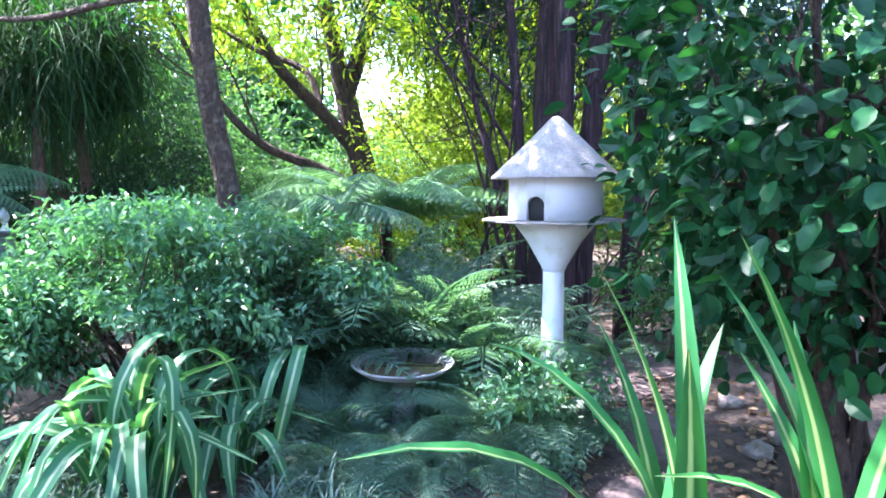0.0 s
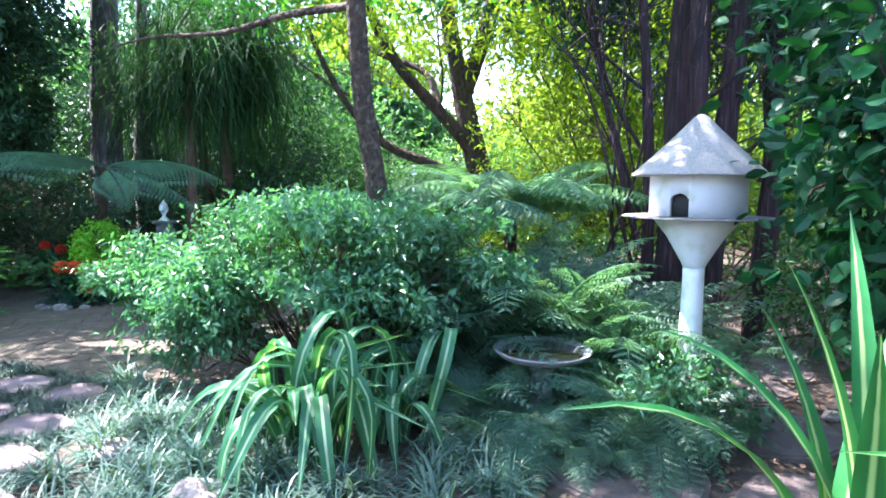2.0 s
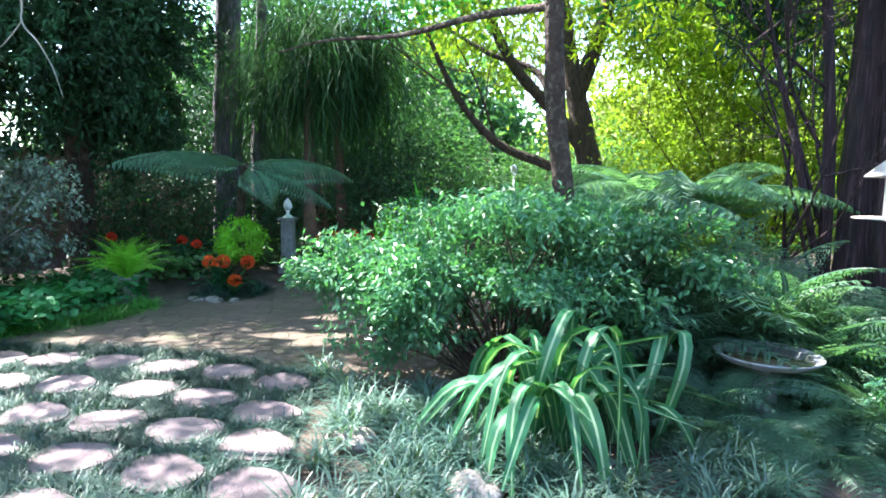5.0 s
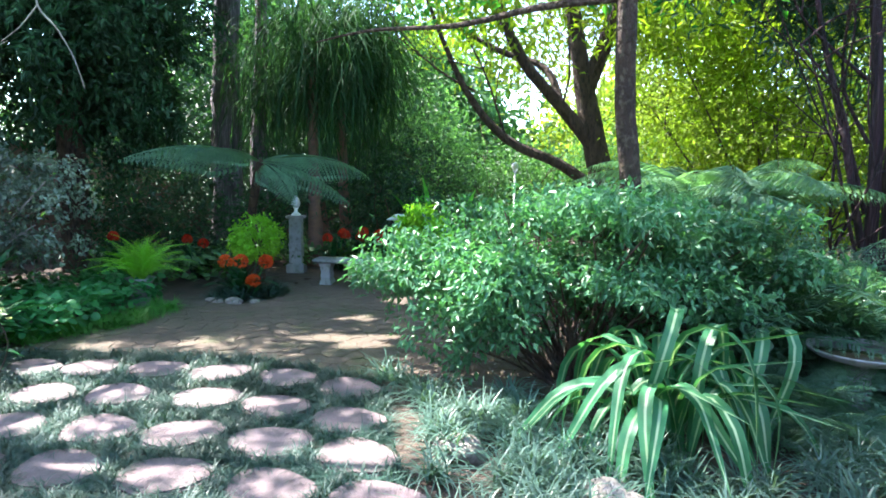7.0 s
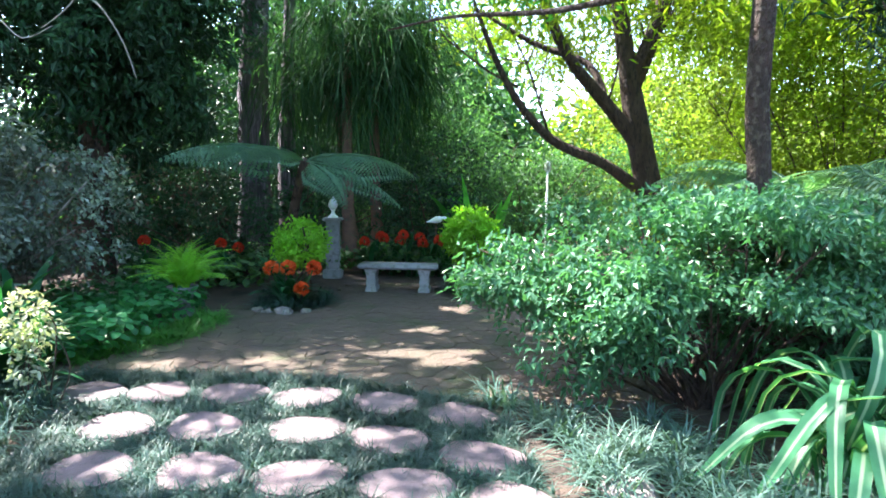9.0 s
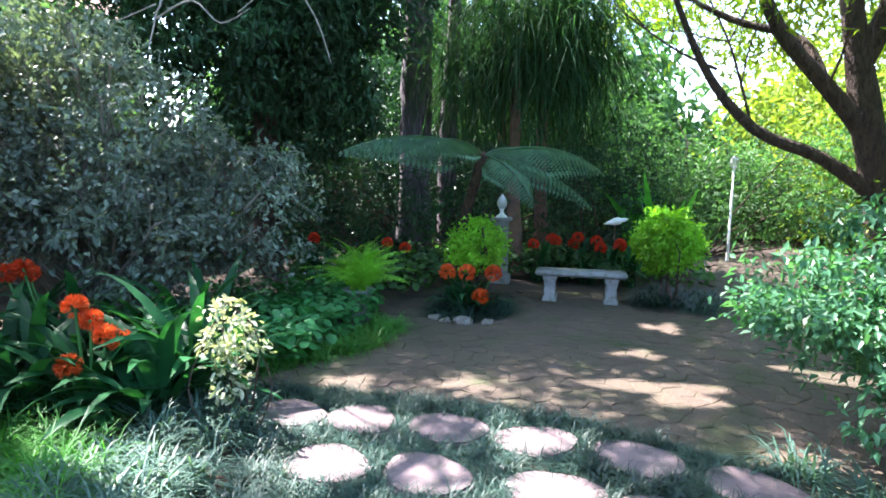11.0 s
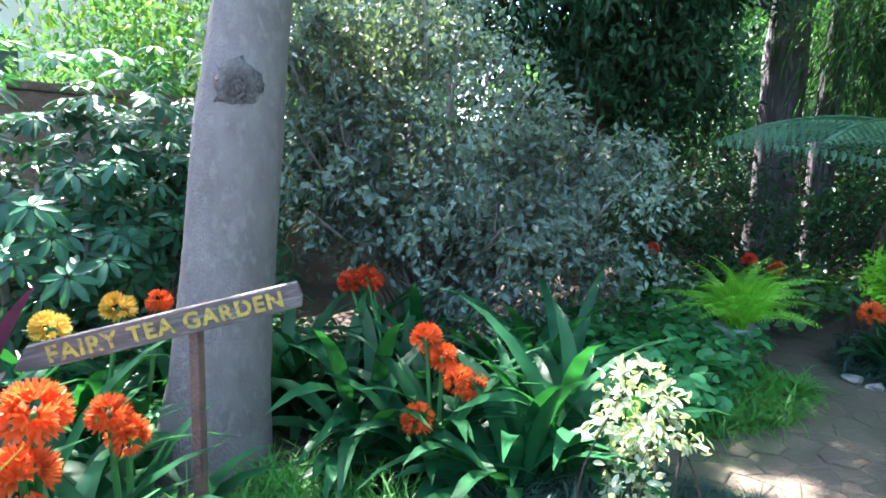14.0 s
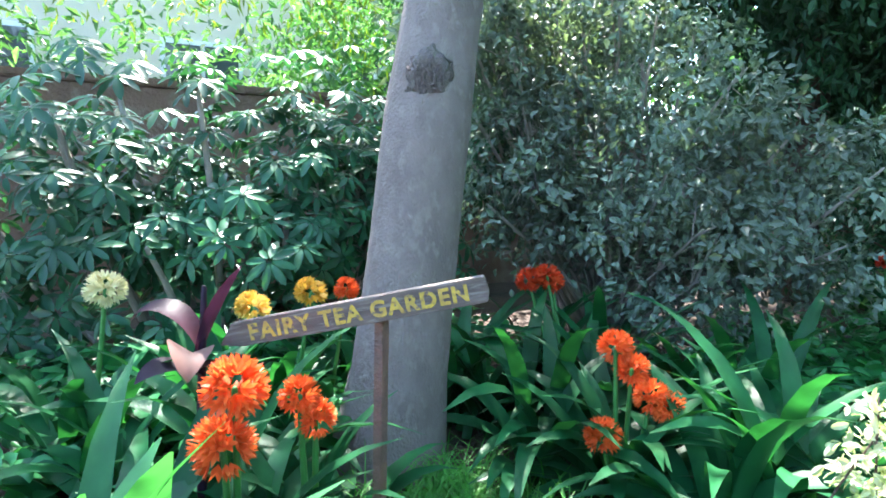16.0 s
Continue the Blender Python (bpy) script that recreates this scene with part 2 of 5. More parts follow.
LEAF_MONDO = leaf_material("dark_mondo_grass", (0.02, 0.058, 0.045), (0.045, 0.105, 0.085), 0.5, 0.2)
# Lit copy of the mondo leaf: highlights on raised tufts as a paler colour.
LEAF_TUFT = leaf_material("mondo_tuft_highlight", (0.04, 0.08, 0.068), (0.115, 0.165, 0.148), 0.45, 0.2)
LEAF_SILVER = leaf_material("silver_grass", (0.115, 0.21, 0.175), (0.022, 0.07, 0.05), 0.42, 0.3)
LEAF_GRASS = leaf_material("bright_grass", (0.07, 0.17, 0.035), (0.15, 0.28, 0.06), 0.5, 0.4)
LEAF_CLIVIA = leaf_material("clivia_leaf", (0.014, 0.055, 0.024), (0.034, 0.105, 0.04), 0.42, 0.25, single=True, spec=0.2)
LEAF_BROAD = leaf_material("broad_leaf", (0.05, 0.16, 0.06), (0.10, 0.24, 0.09), 0.4, 0.3)
LEAF_LILY = leaf_material("striped_lily_leaf", (0.06, 0.15, 0.075), (0.14, 0.26, 0.14), 0.38, 0.35, single=True, stripe=(0.32, 0.44, 0.27))
LEAF_FLAX = leaf_material("striped_flax_leaf", (0.035, 0.14, 0.04), (0.06, 0.20, 0.06), 0.38, 0.3, single=True, stripe=(0.30, 0.42, 0.16))
LEAF_CREAM = leaf_material("cream_variegated_leaf", (0.66, 0.66, 0.5), (0.05, 0.14, 0.045), 0.45, 0.3)
LEAF_PURPLE = leaf_material("purple_canna_leaf", (0.03, 0.016, 0.034), (0.085, 0.032, 0.04), 0.5, 0.3, (1.6, 0.8, 0.9), single=True, spec=0.15)
DRY_PINK = leaf_material("withered_pink_leaf", (0.22, 0.115, 0.10), (0.28, 0.15, 0.13), 0.6, 0.2, (1.2, 1.0, 0.9), single=True, spec=0.2)
LEAF_PADDLE = leaf_material("paddle_leaf", (0.045, 0.12, 0.05), (0.085, 0.18, 0.075), 0.42, 0.35, single=True)
LEAF_STREL = leaf_material("banana_green", (0.09, 0.26, 0.05), (0.16, 0.36, 0.06), 0.4, 0.4, single=True)
PETAL_ORANGE = leaf_material("orange_petal", (0.92, 0.14, 0.03), (0.95, 0.27, 0.06), 0.5, 0.35, (1.1, 1.0, 0.9))
PETAL_SCARLET = leaf_material("scarlet_orange_petal", (0.85, 0.08, 0.025), (0.90, 0.17, 0.04), 0.5, 0.35, (1.1, 1.0, 0.9))
PETAL_RED = leaf_material("red_orange_petal", (0.75, 0.05, 0.02), (0.85, 0.10, 0.03), 0.5, 0.3, (1.1, 1.0, 0.9))
PETAL_CREAM = leaf_material("cream_petal", (0.85, 0.78, 0.42), (0.90, 0.86, 0.60), 0.5, 0.3, (1, 1, 1))
PETAL_YELLOW = leaf_material("yellow_petal", (0.85, 0.50, 0.05), (0.90, 0.65, 0.2), 0.5, 0.3, (1, 1, 1))
STEM_GREEN = leaf_material("green_stem", (0.06, 0.14, 0.04), (0.09, 0.18, 0.05), 0.5, 0.1)


# ---- mesh tools ----
def mesh_of(name, verts, faces, mat, uv=None, smooth=False):
    """verts: n x 3; faces: a list of index arrays, each with one number of corners."""
    me = bpy.data.meshes.new(name)
    loops = np.concatenate([f.ravel() for f in faces]).astype(np.int32)
    sizes = np.concatenate([np.full(len(f), f.shape[1]) for f in faces]).astype(np.int32)
    me.vertices.add(len(verts))
    me.vertices.foreach_set("co", np.asarray(verts, dtype=np.float32).ravel())
    me.loops.add(len(loops))
    me.loops.foreach_set("vertex_index", loops)
    me.polygons.add(len(sizes))
    me.polygons.foreach_set("loop_start", np.concatenate([[0], np.cumsum(sizes)[:-1]]).astype(np.int32))
    me.polygons.foreach_set("loop_total", sizes)
    me.polygons.foreach_set("use_smooth", np.full(len(sizes), smooth))
    if uv is not None:
        me.uv_layers.new(name="across").data.foreach_set("uv", np.asarray(uv, dtype=np.float32)[loops].ravel())
    me.update(calc_edges=True)
    me.materials.append(mat)
    return me


def thing(name, label, category, place=(0, 0, 0), group="", turn=0.0):
    ob = new(name)
    ob.matrix_world = pose(*place, 0, 0, turn)
    return tagged(ob, label, category, group)


def hang(name, me, parent, m=None, label="", kind=""):
    """A mesh as a part under parent; m: its pose within it."""
    ob = new(name, me)
    ob.parent = parent
    if m is not None:
        ob.matrix_basis = m
    return tagged(ob, label, kind=kind)


def part(name, bm, mat, parent, label="", m=None, smooth=True, kind=""):
    me = bpy.data.meshes.new(name)
    bmesh.ops.recalc_face_normals(bm, faces=bm.faces)
    for f in bm.faces:
        f.smooth = smooth
    bm.to_mesh(me)
    bm.free()
    me.materials.append(mat)
    return hang(name, me, parent, m, label, kind)


def unit(v):
    v = np.asarray(v, dtype=float)
    return v / np.maximum(np.linalg.norm(v, axis=-1, keepdims=True), 1e-9)


def join(pieces):
    """Joins (verts, faces) pairs into one pair."""
    verts, faces, n = [], {}, 0
    for v, fs in pieces:
        verts.append(v)
        for f in fs:
            faces.setdefault(f.shape[1], []).append(f + n)
        n += len(v)
    return np.concatenate(verts), [np.concatenate(f) for f in faces.values()]


def leaf_shape(width=0.45, fold=0.12, droop=0.1, fine=False):
    """A leaf one unit long along y, folded along its midrib."""
    h = width / 2
    if not fine:
        v = np.array([(0, 0, 0), (-h, 0.42, fold), (0, 1, -droop), (h, 0.42, fold)])
        return v, [np.array([(0, 2, 1), (0, 3, 2)])]
    v = np.array([(0, 0, 0), (-0.75 * h, 0.2, fold * 0.6), (0, 0.22, 0), (0.75 * h, 0.2, fold * 0.6), (-h, 0.52, fold - droop * 0.3), (0, 0.54, -droop * 0.3),
                  (h, 0.52, fold - droop * 0.3), (-0.7 * h, 0.82, fold * 0.5 - droop * 0.7), (0, 0.84, -droop * 0.7), (0.7 * h, 0.82, fold * 0.5 - droop * 0.7), (0, 1, -droop)])
    return v, [np.array([(0, 2, 1), (0, 3, 2), (7, 8, 10), (8, 9, 10)]), np.array([(1, 2, 5, 4), (2, 3, 6, 5), (4, 5, 8, 7), (5, 6, 9, 8)])]


def scatter(shape, places, ways, ups, sizes):
    """Copies of a shape, one at each place, its y along way, joined."""
    v, faces = shape
    y = unit(ways)
    x = unit(np.cross(y, ups) + 1e-6)
    z = np.cross(x, y)
    s = np.asarray(sizes)[:, None, None]
    out = places[:, None, :] + s * (v[None, :, 0:1] * x[:, None, :] + v[None, :, 1:2] * y[:, None, :] + v[None, :, 2:3] * z[:, None, :])
    k = np.arange(len(places))[:, None, None] * len(v)
    return out.reshape(-1, 3), [(f[None] + k).reshape(-1, f.shape[1]) for f in faces]


def blob_points(r, n, centre, radii, shell=0.45, rough=0.25, bottom=-1.0):
    """Points towards the outside of an uneven ellipsoid, with their outward ways."""
    d = unit(r.normal(size=(n * 2, 3)))
    d = d[d[:, 2] > bottom][:n]
    n = len(d)
    ph = r.uniform(0, 6.28, 6)
    wob = 1 + rough * (np.sin(3.1 * d[:, 0] + ph[0]) * np.sin(2.7 * d[:, 1] + ph[1]) + 0.7 * np.sin(6.3 * d[:, 2] + ph[2] + 4 * d[:, 0]) * np.sin(5.1 * d[:, 1] + ph[3]))
    rad = (shell + (1 - shell) * r.uniform(0, 1, n) ** 0.6) * wob
    return np.asarray(centre) + d * rad[:, None] * np.asarray(radii), d


def foliage(r, blobs, shape, size, per, spread, droop=0.2, shell=0.45, rough=0.25, bottom=-1.0, lift=0.5, weep=0.0):
    """Leaves in sprays: blobs are (centre, radii, number of sprays). weep: the length of hanging sprays."""
    pieces = []
    for centre, radii, n in blobs:
        p, d = blob_points(r, n, centre, radii, shell, rough, bottom)
        n = len(p)
        pp = np.repeat(p, per, 0) + r.normal(size=(n * per, 3)) * spread * np.array([1, 1, 0.7])
        dd = np.repeat(d, per, 0)
        if weep:
            g = r.uniform(0, 1, n * per)[:, None] * np.repeat(r.uniform(0.5, 1.3, n), per)[:, None]
            pp = pp + weep * (g * dd * np.array([0.7, 0.7, 0.2]) + g ** 2 * np.array([0, 0, -0.8]))
        way = unit(dd * 0.7 + r.normal(size=dd.shape) * 0.75 + np.array([0, 0, -droop]))
        up = unit(dd * 0.5 + r.normal(size=dd.shape) * 0.45 + np.array([0, 0, lift]))
        big = size * r.uniform(0.6, 1.25, n * per)
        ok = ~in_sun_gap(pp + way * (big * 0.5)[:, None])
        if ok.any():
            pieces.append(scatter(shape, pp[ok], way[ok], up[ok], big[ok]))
    return join(pieces)


def tube(points, radii, sides=8, r=None, lumps=0.0):
    """A tapered limb through the points."""
    p = np.asarray(points, dtype=float)
    k = max(2, 4 * (len(p) - 1))
    t = np.linspace(0, len(p) - 1, k + 1)
    i = np.clip(t.astype(int), 0, len(p) - 2)
    f = (t - i)[:, None]
    p0, p1, p2, p3 = p[np.maximum(i - 1, 0)], p[i], p[i + 1], p[np.minimum(i + 2, len(p) - 1)]
    c = 0.5 * (2 * p1 + (p2 - p0) * f + (2 * p0 - 5 * p1 + 4 * p2 - p3) * f ** 2 + (3 * p1 - p0 - 3 * p2 + p3) * f ** 3)
    rad = np.interp(t, np.arange(len(p)), radii)
    ways = unit(np.gradient(c, axis=0))
    a = unit(np.cross(ways, np.where(np.abs(ways[:, 2:3]) > 0.9, [[1.0, 0, 0]], [[0, 0, 1.0]])))
    for j in range(1, len(a)):
        a[j] = unit(a[j - 1] - ways[j] * np.dot(a[j - 1], ways[j]))
    b = np.cross(ways, a)
    ang = np.linspace(0, 2 * np.pi, sides, endpoint=False)
    rr = rad[:, None] * np.ones(sides)[None]
    if lumps and r is not None:
        rr = rr * (1 + lumps * r.normal(size=rr.shape) + lumps * np.sin(ang * 3 + 1)[None])
    v = c[:, None] + rr[..., None] * (np.cos(ang)[None, :, None] * a[:, None] + np.sin(ang)[None, :, None] * b[:, None])
    n = len(c)
    q = [(j * sides + s, j * sides + (s + 1) % sides, (j + 1) * sides + (s + 1) % sides, (j + 1) * sides + s) for j in range(n - 1) for s in range(sides)]
    v = np.concatenate([v.reshape(-1, 3), c[-1:] + ways[-1:] * rad[-1]])
    tri = np.array([((n - 1) * sides + s, (n - 1) * sides + (s + 1) % sides, n * sides) for s in range(sides)])
    return v, [np.array(q), tri]


def twigs(r, start, way, length, radius, depth, out, kink=0.35, forks=3, up=0.1):
    """A forking branch, added to out as tubes."""
    way = unit(way)
    pts, d = [np.asarray(start, dtype=float)], way
    for _ in range(3):
        d = unit(d + r.normal(size=3) * kink * 0.5 + np.array([0, 0, up]))
        pts.append(pts[-1] + d * length / 3)
    out.append(tube(pts, [radius, radius * 0.8, radius * 0.62, radius * 0.45], 6 if radius > 0.02 else 4))
    if depth:
        for _ in range(forks):
            k = r.integers(1, 4)
            twigs(r, pts[k], unit(d + r.normal(size=3) * 0.75), length * r.uniform(0.5, 0.75), radius * 0.5, depth - 1, out, kink, forks, up)


def strap(length, width, start, end, rows=8, twist=0.0, taper=0.55, keel=0.18, tip=0.02, side=0.0, knee=None):
    """A strap leaf from the origin that leans out along y: start, end: degrees above level at its foot and tip. Verts, faces and uv."""
    t = np.linspace(0, 1, rows + 1)
    s = t ** 1.3 if knee is None else np.clip((t - knee + 0.28) / 0.56, 0, 1) ** 2 * (3 - 2 * np.clip((t - knee + 0.28) / 0.56, 0, 1))
    ang = np.radians(start + (end - start) * s)
    step = length / rows
    y = np.concatenate([[0], np.cumsum(np.cos(ang[:-1]) * step)])
    z = np.concatenate([[0], np.cumsum(np.sin(ang[:-1]) * step)])
    w = width / 2 * np.where(t < taper, 0.55 + 0.45 * np.sin(np.pi / 2 * np.minimum(t / taper, 1)), np.maximum(1 - (np.maximum(t - taper, 0) / (1 - taper)) ** 1.7, 0)) + tip * width
    v, uv = [], []
    for j in range(rows + 1):
        c, s = math.cos(twist * t[j]), math.sin(twist * t[j])
        nrm = np.array([0, -math.sin(ang[j]), math.cos(ang[j])])
        for k, u in ((-1, 0.0), (0, 0.5), (1, 1.0)):
            across = np.array([c, 0, 0]) + nrm * s
            v.append(np.array([side * t[j] ** 2, y[j], z[j]]) + across * k * w[j] + nrm * keel * abs(k) * w[j])
            uv.append((u, t[j]))
    q = [(3 * j + k, 3 * j + k + 1, 3 * j + k + 4, 3 * j + k + 3) for j in range(rows) for k in (0, 1)]
    return np.array(v), [np.array(q)], np.array(uv)


def strap_mesh(name, mat, *args, **kw):
    v, f, uv = strap(*args, **kw)
    return mesh_of(name, v, f, mat, uv, True)


def frond_mesh(name, mat, length, width, pairs, leaflets, start, end, side=0.0, sag=0.2, fat=0.2):
    """A twice-divided fern frond along y: a midrib with pinnae, each with rows of leaflets."""
    t = np.linspace(0, 1, pairs + 6)
    ang = np.radians(start + (end - start) * t)
    step = length / (len(t) - 1)
    mid = np.stack([side * t ** 2, np.concatenate([[0], np.cumsum(np.cos(ang[:-1]) * step)]), np.concatenate([[0], np.cumsum(np.sin(ang[:-1]) * step)])], 1)
    pieces = [tube(mid[::3] if len(mid) > 9 else mid, np.linspace(0.006, 0.0015, len(mid[::3]) if len(mid) > 9 else len(mid)) * (length / 0.8), 4)]
    shape = leaf_shape(0.42, 0.05, 0.12)
    P, W, U, S = [], [], [], []
    for j in range(4, len(t)):
        way = unit(mid[j] - mid[j - 1])
        up = unit(np.cross(np.array([1.0, 0, 0]), way))
        f = (j - 3) / (len(t) - 3)
        half = width / 2 * min(1.0, 0.55 + 2.2 * f) * max(0.06, (1 - f ** 1.6))
        for s in (-1, 1):
            out = unit(np.array([s, 0, 0]) + way * 0.45 - up * sag)
            for m in range(1, leaflets + 1):
                g = m / leaflets
                at = mid[j] + out * half * g - up * 0.10 * half * g * g
                ln = half * fat * (1.1 - g) + 0.012 * length
                for k in (-1, 1):
                    P.append(at)
                    W.append(unit(k * way * 0.9 + out * 0.6))
                    U.append(up)
                    S.append(ln * 0.8)
            P.append(mid[j] + out * half * 0.8)
            W.append(out)
            U.append(up)
            S.append(half * 0.24)
    pieces.append(scatter(shape, np.array(P), np.array(W), np.array(U), np.array(S)))
    v, f = join(pieces)
    return mesh_of(name, v, f, mat)


def lathe(profile, sides=32):
    """A bmesh turned from (radius, height) pairs, closed at radius 0."""
    bm = bmesh.new()
    rings = []
    for rad, h in profile:
        if rad < 1e-6:
            rings.append([bm.verts.new((0, 0, h))])
        else:
            rings.append([bm.verts.new((rad * math.cos(2 * math.pi * i / sides), rad * math.sin(2 * math.pi * i / sides), h)) for i in range(sides)])
    for a, b in zip(rings, rings[1:]):
        for i in range(sides):
            j = (i + 1) % sides
            if len(a) == 1 and len(b) > 1:
                bm.faces.new((a[0], b[j], b[i]))
            elif len(b) == 1 and len(a) > 1:
                bm.faces.new((a[i], a[j], b[0]))
            elif len(a) > 1:
                bm.faces.new((a[i], a[j], b[j], b[i]))
    return bm


def box(sx, sy, sz, bevel=0.01, at=(0, 0, 0), segments=2):
    bm = bmesh.new()
    bmesh.ops.create_cube(bm, size=1, matrix=Matrix.Translation(at) @ Matrix.Diagonal((sx, sy, sz, 1)))
    if bevel:
        bmesh.ops.bevel(bm, geom=bm.edges[:], offset=bevel, segments=segments, affect="EDGES")
    return bm


def stone_bm(r, sx, sy, sz, seed):
    bm = bmesh.new()
    bmesh.ops.create_icosphere(bm, subdivisions=3, radius=1)
    for v in bm.verts:
        n = noise.noise(v.co * 1.3 + Vector((seed * 7.1, 0, 0))) * 0.45 + noise.noise(v.co * 3.1 + Vector((0, seed * 3.3, 0))) * 0.15
        v.co = Vector((v.co.x * sx, v.co.y * sy, max(v.co.z, -0.5) * sz)) * (1 + n)
    return bm


# ---- setting: ground, paving, wall ----
def ground_sheet():
    xs = np.concatenate([np.linspace(-300, -16, 14), np.linspace(-14, 8, 90), np.linspace(10, 300, 14)])
    ys = np.concatenate([np.linspace(-300, -8, 14), np.linspace(-6, 16, 90), np.linspace(18, 300, 14)])
    X, Y = np.meshgrid(xs, ys)
    Zs = np.array([0.012 * noise.noise((x * 2.1, y * 2.1, 0)) for x, y in zip(X.ravel(), Y.ravel())]) - 0.02
    n = len(xs)
    q = np.array([(j * n + i, j * n + i + 1, (j + 1) * n + i + 1, (j + 1) * n + i) for j in range(len(ys) - 1) for i in range(n - 1)])
    return tagged(new("ground", mesh_of("ground", np.stack([X.ravel(), Y.ravel(), Zs], 1), [q], SOIL, smooth=True)), "dark brown garden soil with dry leaf litter", "ground", kind="structure")


ground = ground_sheet()


def inside(x, y, poly):
    hit = False
    for (x0, y0), (x1, y1) in zip(poly, poly[1:] + poly[:1]):
        if (y0 > y) != (y1 > y) and x < (x1 - x0) * (y - y0) / (y1 - y0) + x0:
            hit = not hit
    return hit


PAVED = [(-6.45, 3.45), (-5.4, 3.62), (-4.3, 3.68), (-3.4, 3.48), (-2.6, 3.1), (-1.6, 3.3), (-1.5, 4.6), (-2.2, 5.6), (-2.5, 7.0), (-2.0, 9.5), (-1.6, 12.5), (-3.0, 12.5), (-3.3, 8.6), (-3.6, 7.0),
         (-4.2, 6.9), (-4.4, 7.7), (-5.5, 7.7), (-5.5, 6.6), (-5.35, 5.8), (-5.75, 5.6), (-6.3, 5.9), (-6.5, 5.6), (-5.95, 4.7)]
TURF = [(-6.3, 3.4), (-5.45, 3.62), (-4.5, 3.72), (-3.9, 3.64), (-3.3, 3.45), (-3.1, 3.2), (-2.95, 2.7), (-2.75, 2.2), (-2.5, 1.7), (-2.2, 1.0), (-2.2, 0.2), (-5.3, 0.6), (-5.5, 1.5), (-5.55, 2.3), (-5.75, 2.8)]


def slab(name, poly, z, mat, label):
    bm = bmesh.new()
    f = bm.faces.new([bm.verts.new((x, y, z)) for x, y in poly])
    for v in bmesh.ops.extrude_face_region(bm, geom=[f])["geom"]:
        if isinstance(v, bmesh.types.BMVert):
            v.co.z = -0.05
    bmesh.ops.recalc_face_normals(bm, faces=bm.faces)
    me = bpy.data.meshes.new(name)
    bm.to_mesh(me)
    bm.free()
    me.materials.append(mat)
    return tagged(new(name, me), label, name, kind="structure")


pavement = slab("pavement", PAVED, 0.0, MOSS, "mossy terrace of irregular fitted stone pavers")

# the garden wall and the house beyond it
wall = new("wall_west")
tagged(wall, "brown rendered garden wall with a coping", "wall", kind="structure")
part("wall_face", box(0.22, 26, 1.95, 0.01, (-11.1, 5.0, 0.95)), WALL_BROWN, wall, smooth=False)
part("coping", box(0.3, 26, 0.07, 0.015, (-11.1, 5.0, 1.965)), WALL_BROWN, wall, smooth=False)


def house():
    ob = thing("house", "cream painted house behind the garden wall", "house", (-18, 4, 0))
    part("wall", box(5, 14, 4.6, 0.02, (0, 0, 2.3)), HOUSE_PAINT, ob, smooth=False)
    bm = bmesh.new()
    v = [bm.verts.new(p) for p in ((-2.9, -7.4, 4.6), (2.9, -7.4, 4.6), (2.9, 7.4, 4.6), (-2.9, 7.4, 4.6), (0, -6, 6.4), (0, 6, 6.4))]
    for f in ((0, 1, 4), (1, 2, 5, 4), (2, 3, 5), (3, 0, 4, 5), (3, 2, 1, 0)):
        bm.faces.new([v[i] for i in f])
    part("roof", bm, ROOF_TILE, ob, "red-brown tiled hipped roof", smooth=False)
    for y in (-5, -2.2, 0.6, 3.4, 5.6):
        w = part("window", box(0.08, 1.2, 1.3, 0.01, (2.53, y, 2.5)), WHITE_PLASTER, ob, smooth=False)
        for s in (-0.28, 0.28):
            part("pane", box(0.02, 0.5, 1.15, 0, (2.585, y + s, 2.5)), WINDOW_GLASS, w, smooth=False)
    return ob


house()


# ---- trees ----
def tree(name, label, bark, trunks, crowns, leaf_mat, shape, size, per, spread, seed, droop=0.2, twig_start=(), sides=14, lumps=0.03, crown_name="crown", rough=0.3, shell=0.35, weep=0.0):
    """trunks: (points, radii) of stem and limbs; crowns: sprays as in foliage()."""
    r = np.random.default_rng(seed)
    ob = thing(name, label, "tree", trunks[0][0][0])
    base = np.array(trunks[0][0][0])
    for i, (pts, rad) in enumerate(trunks):
        v, f = tube(np.array(pts) - base, rad, sides if i == 0 else 9, r, lumps)
        hang("trunk" if i == 0 else "limb", mesh_of("trunk" if i == 0 else "limb", v, f, bark, smooth=True), ob)
    out = []
    for start, way, length, rad, depth in twig_start:
        twigs(r, np.array(start) - base, way, length, rad, depth, out)
    if out:
        v, f = join(out)
        hang("branch_growth", mesh_of("branch_growth", v, f, bark, smooth=True), ob, kind="stuff")
    if crowns:
        v, f = foliage(r, crowns, shape, size, per, spread, droop, shell, rough, weep=weep)
        hang(crown_name, mesh_of(crown_name, v - base, f, leaf_mat), ob)
    return ob


SMALL = leaf_shape(0.42, 0.10, 0.12)
NARROW = leaf_shape(0.22, 0.06, 0.2)
ROUND = leaf_shape(0.62, 0.10, 0.12, fine=True)

def layered(seed, lobes, plate, sprays):
    """Flat uneven plates of foliage over the outside of each lobe."""
    r = np.random.default_rng(seed)
    out = []
    for c, rad, n in lobes:
        for _ in range(n):
            d = unit(r.normal(size=3) * np.array([1, 1, 0.9]))
            p = np.array(c) + d * np.array(rad) * r.uniform(0.7, 1.12)
            k = r.uniform(0.55, 1.2)
            out.append((tuple(p), tuple(np.array(plate) * k), int(sprays * k * k)))
    return out


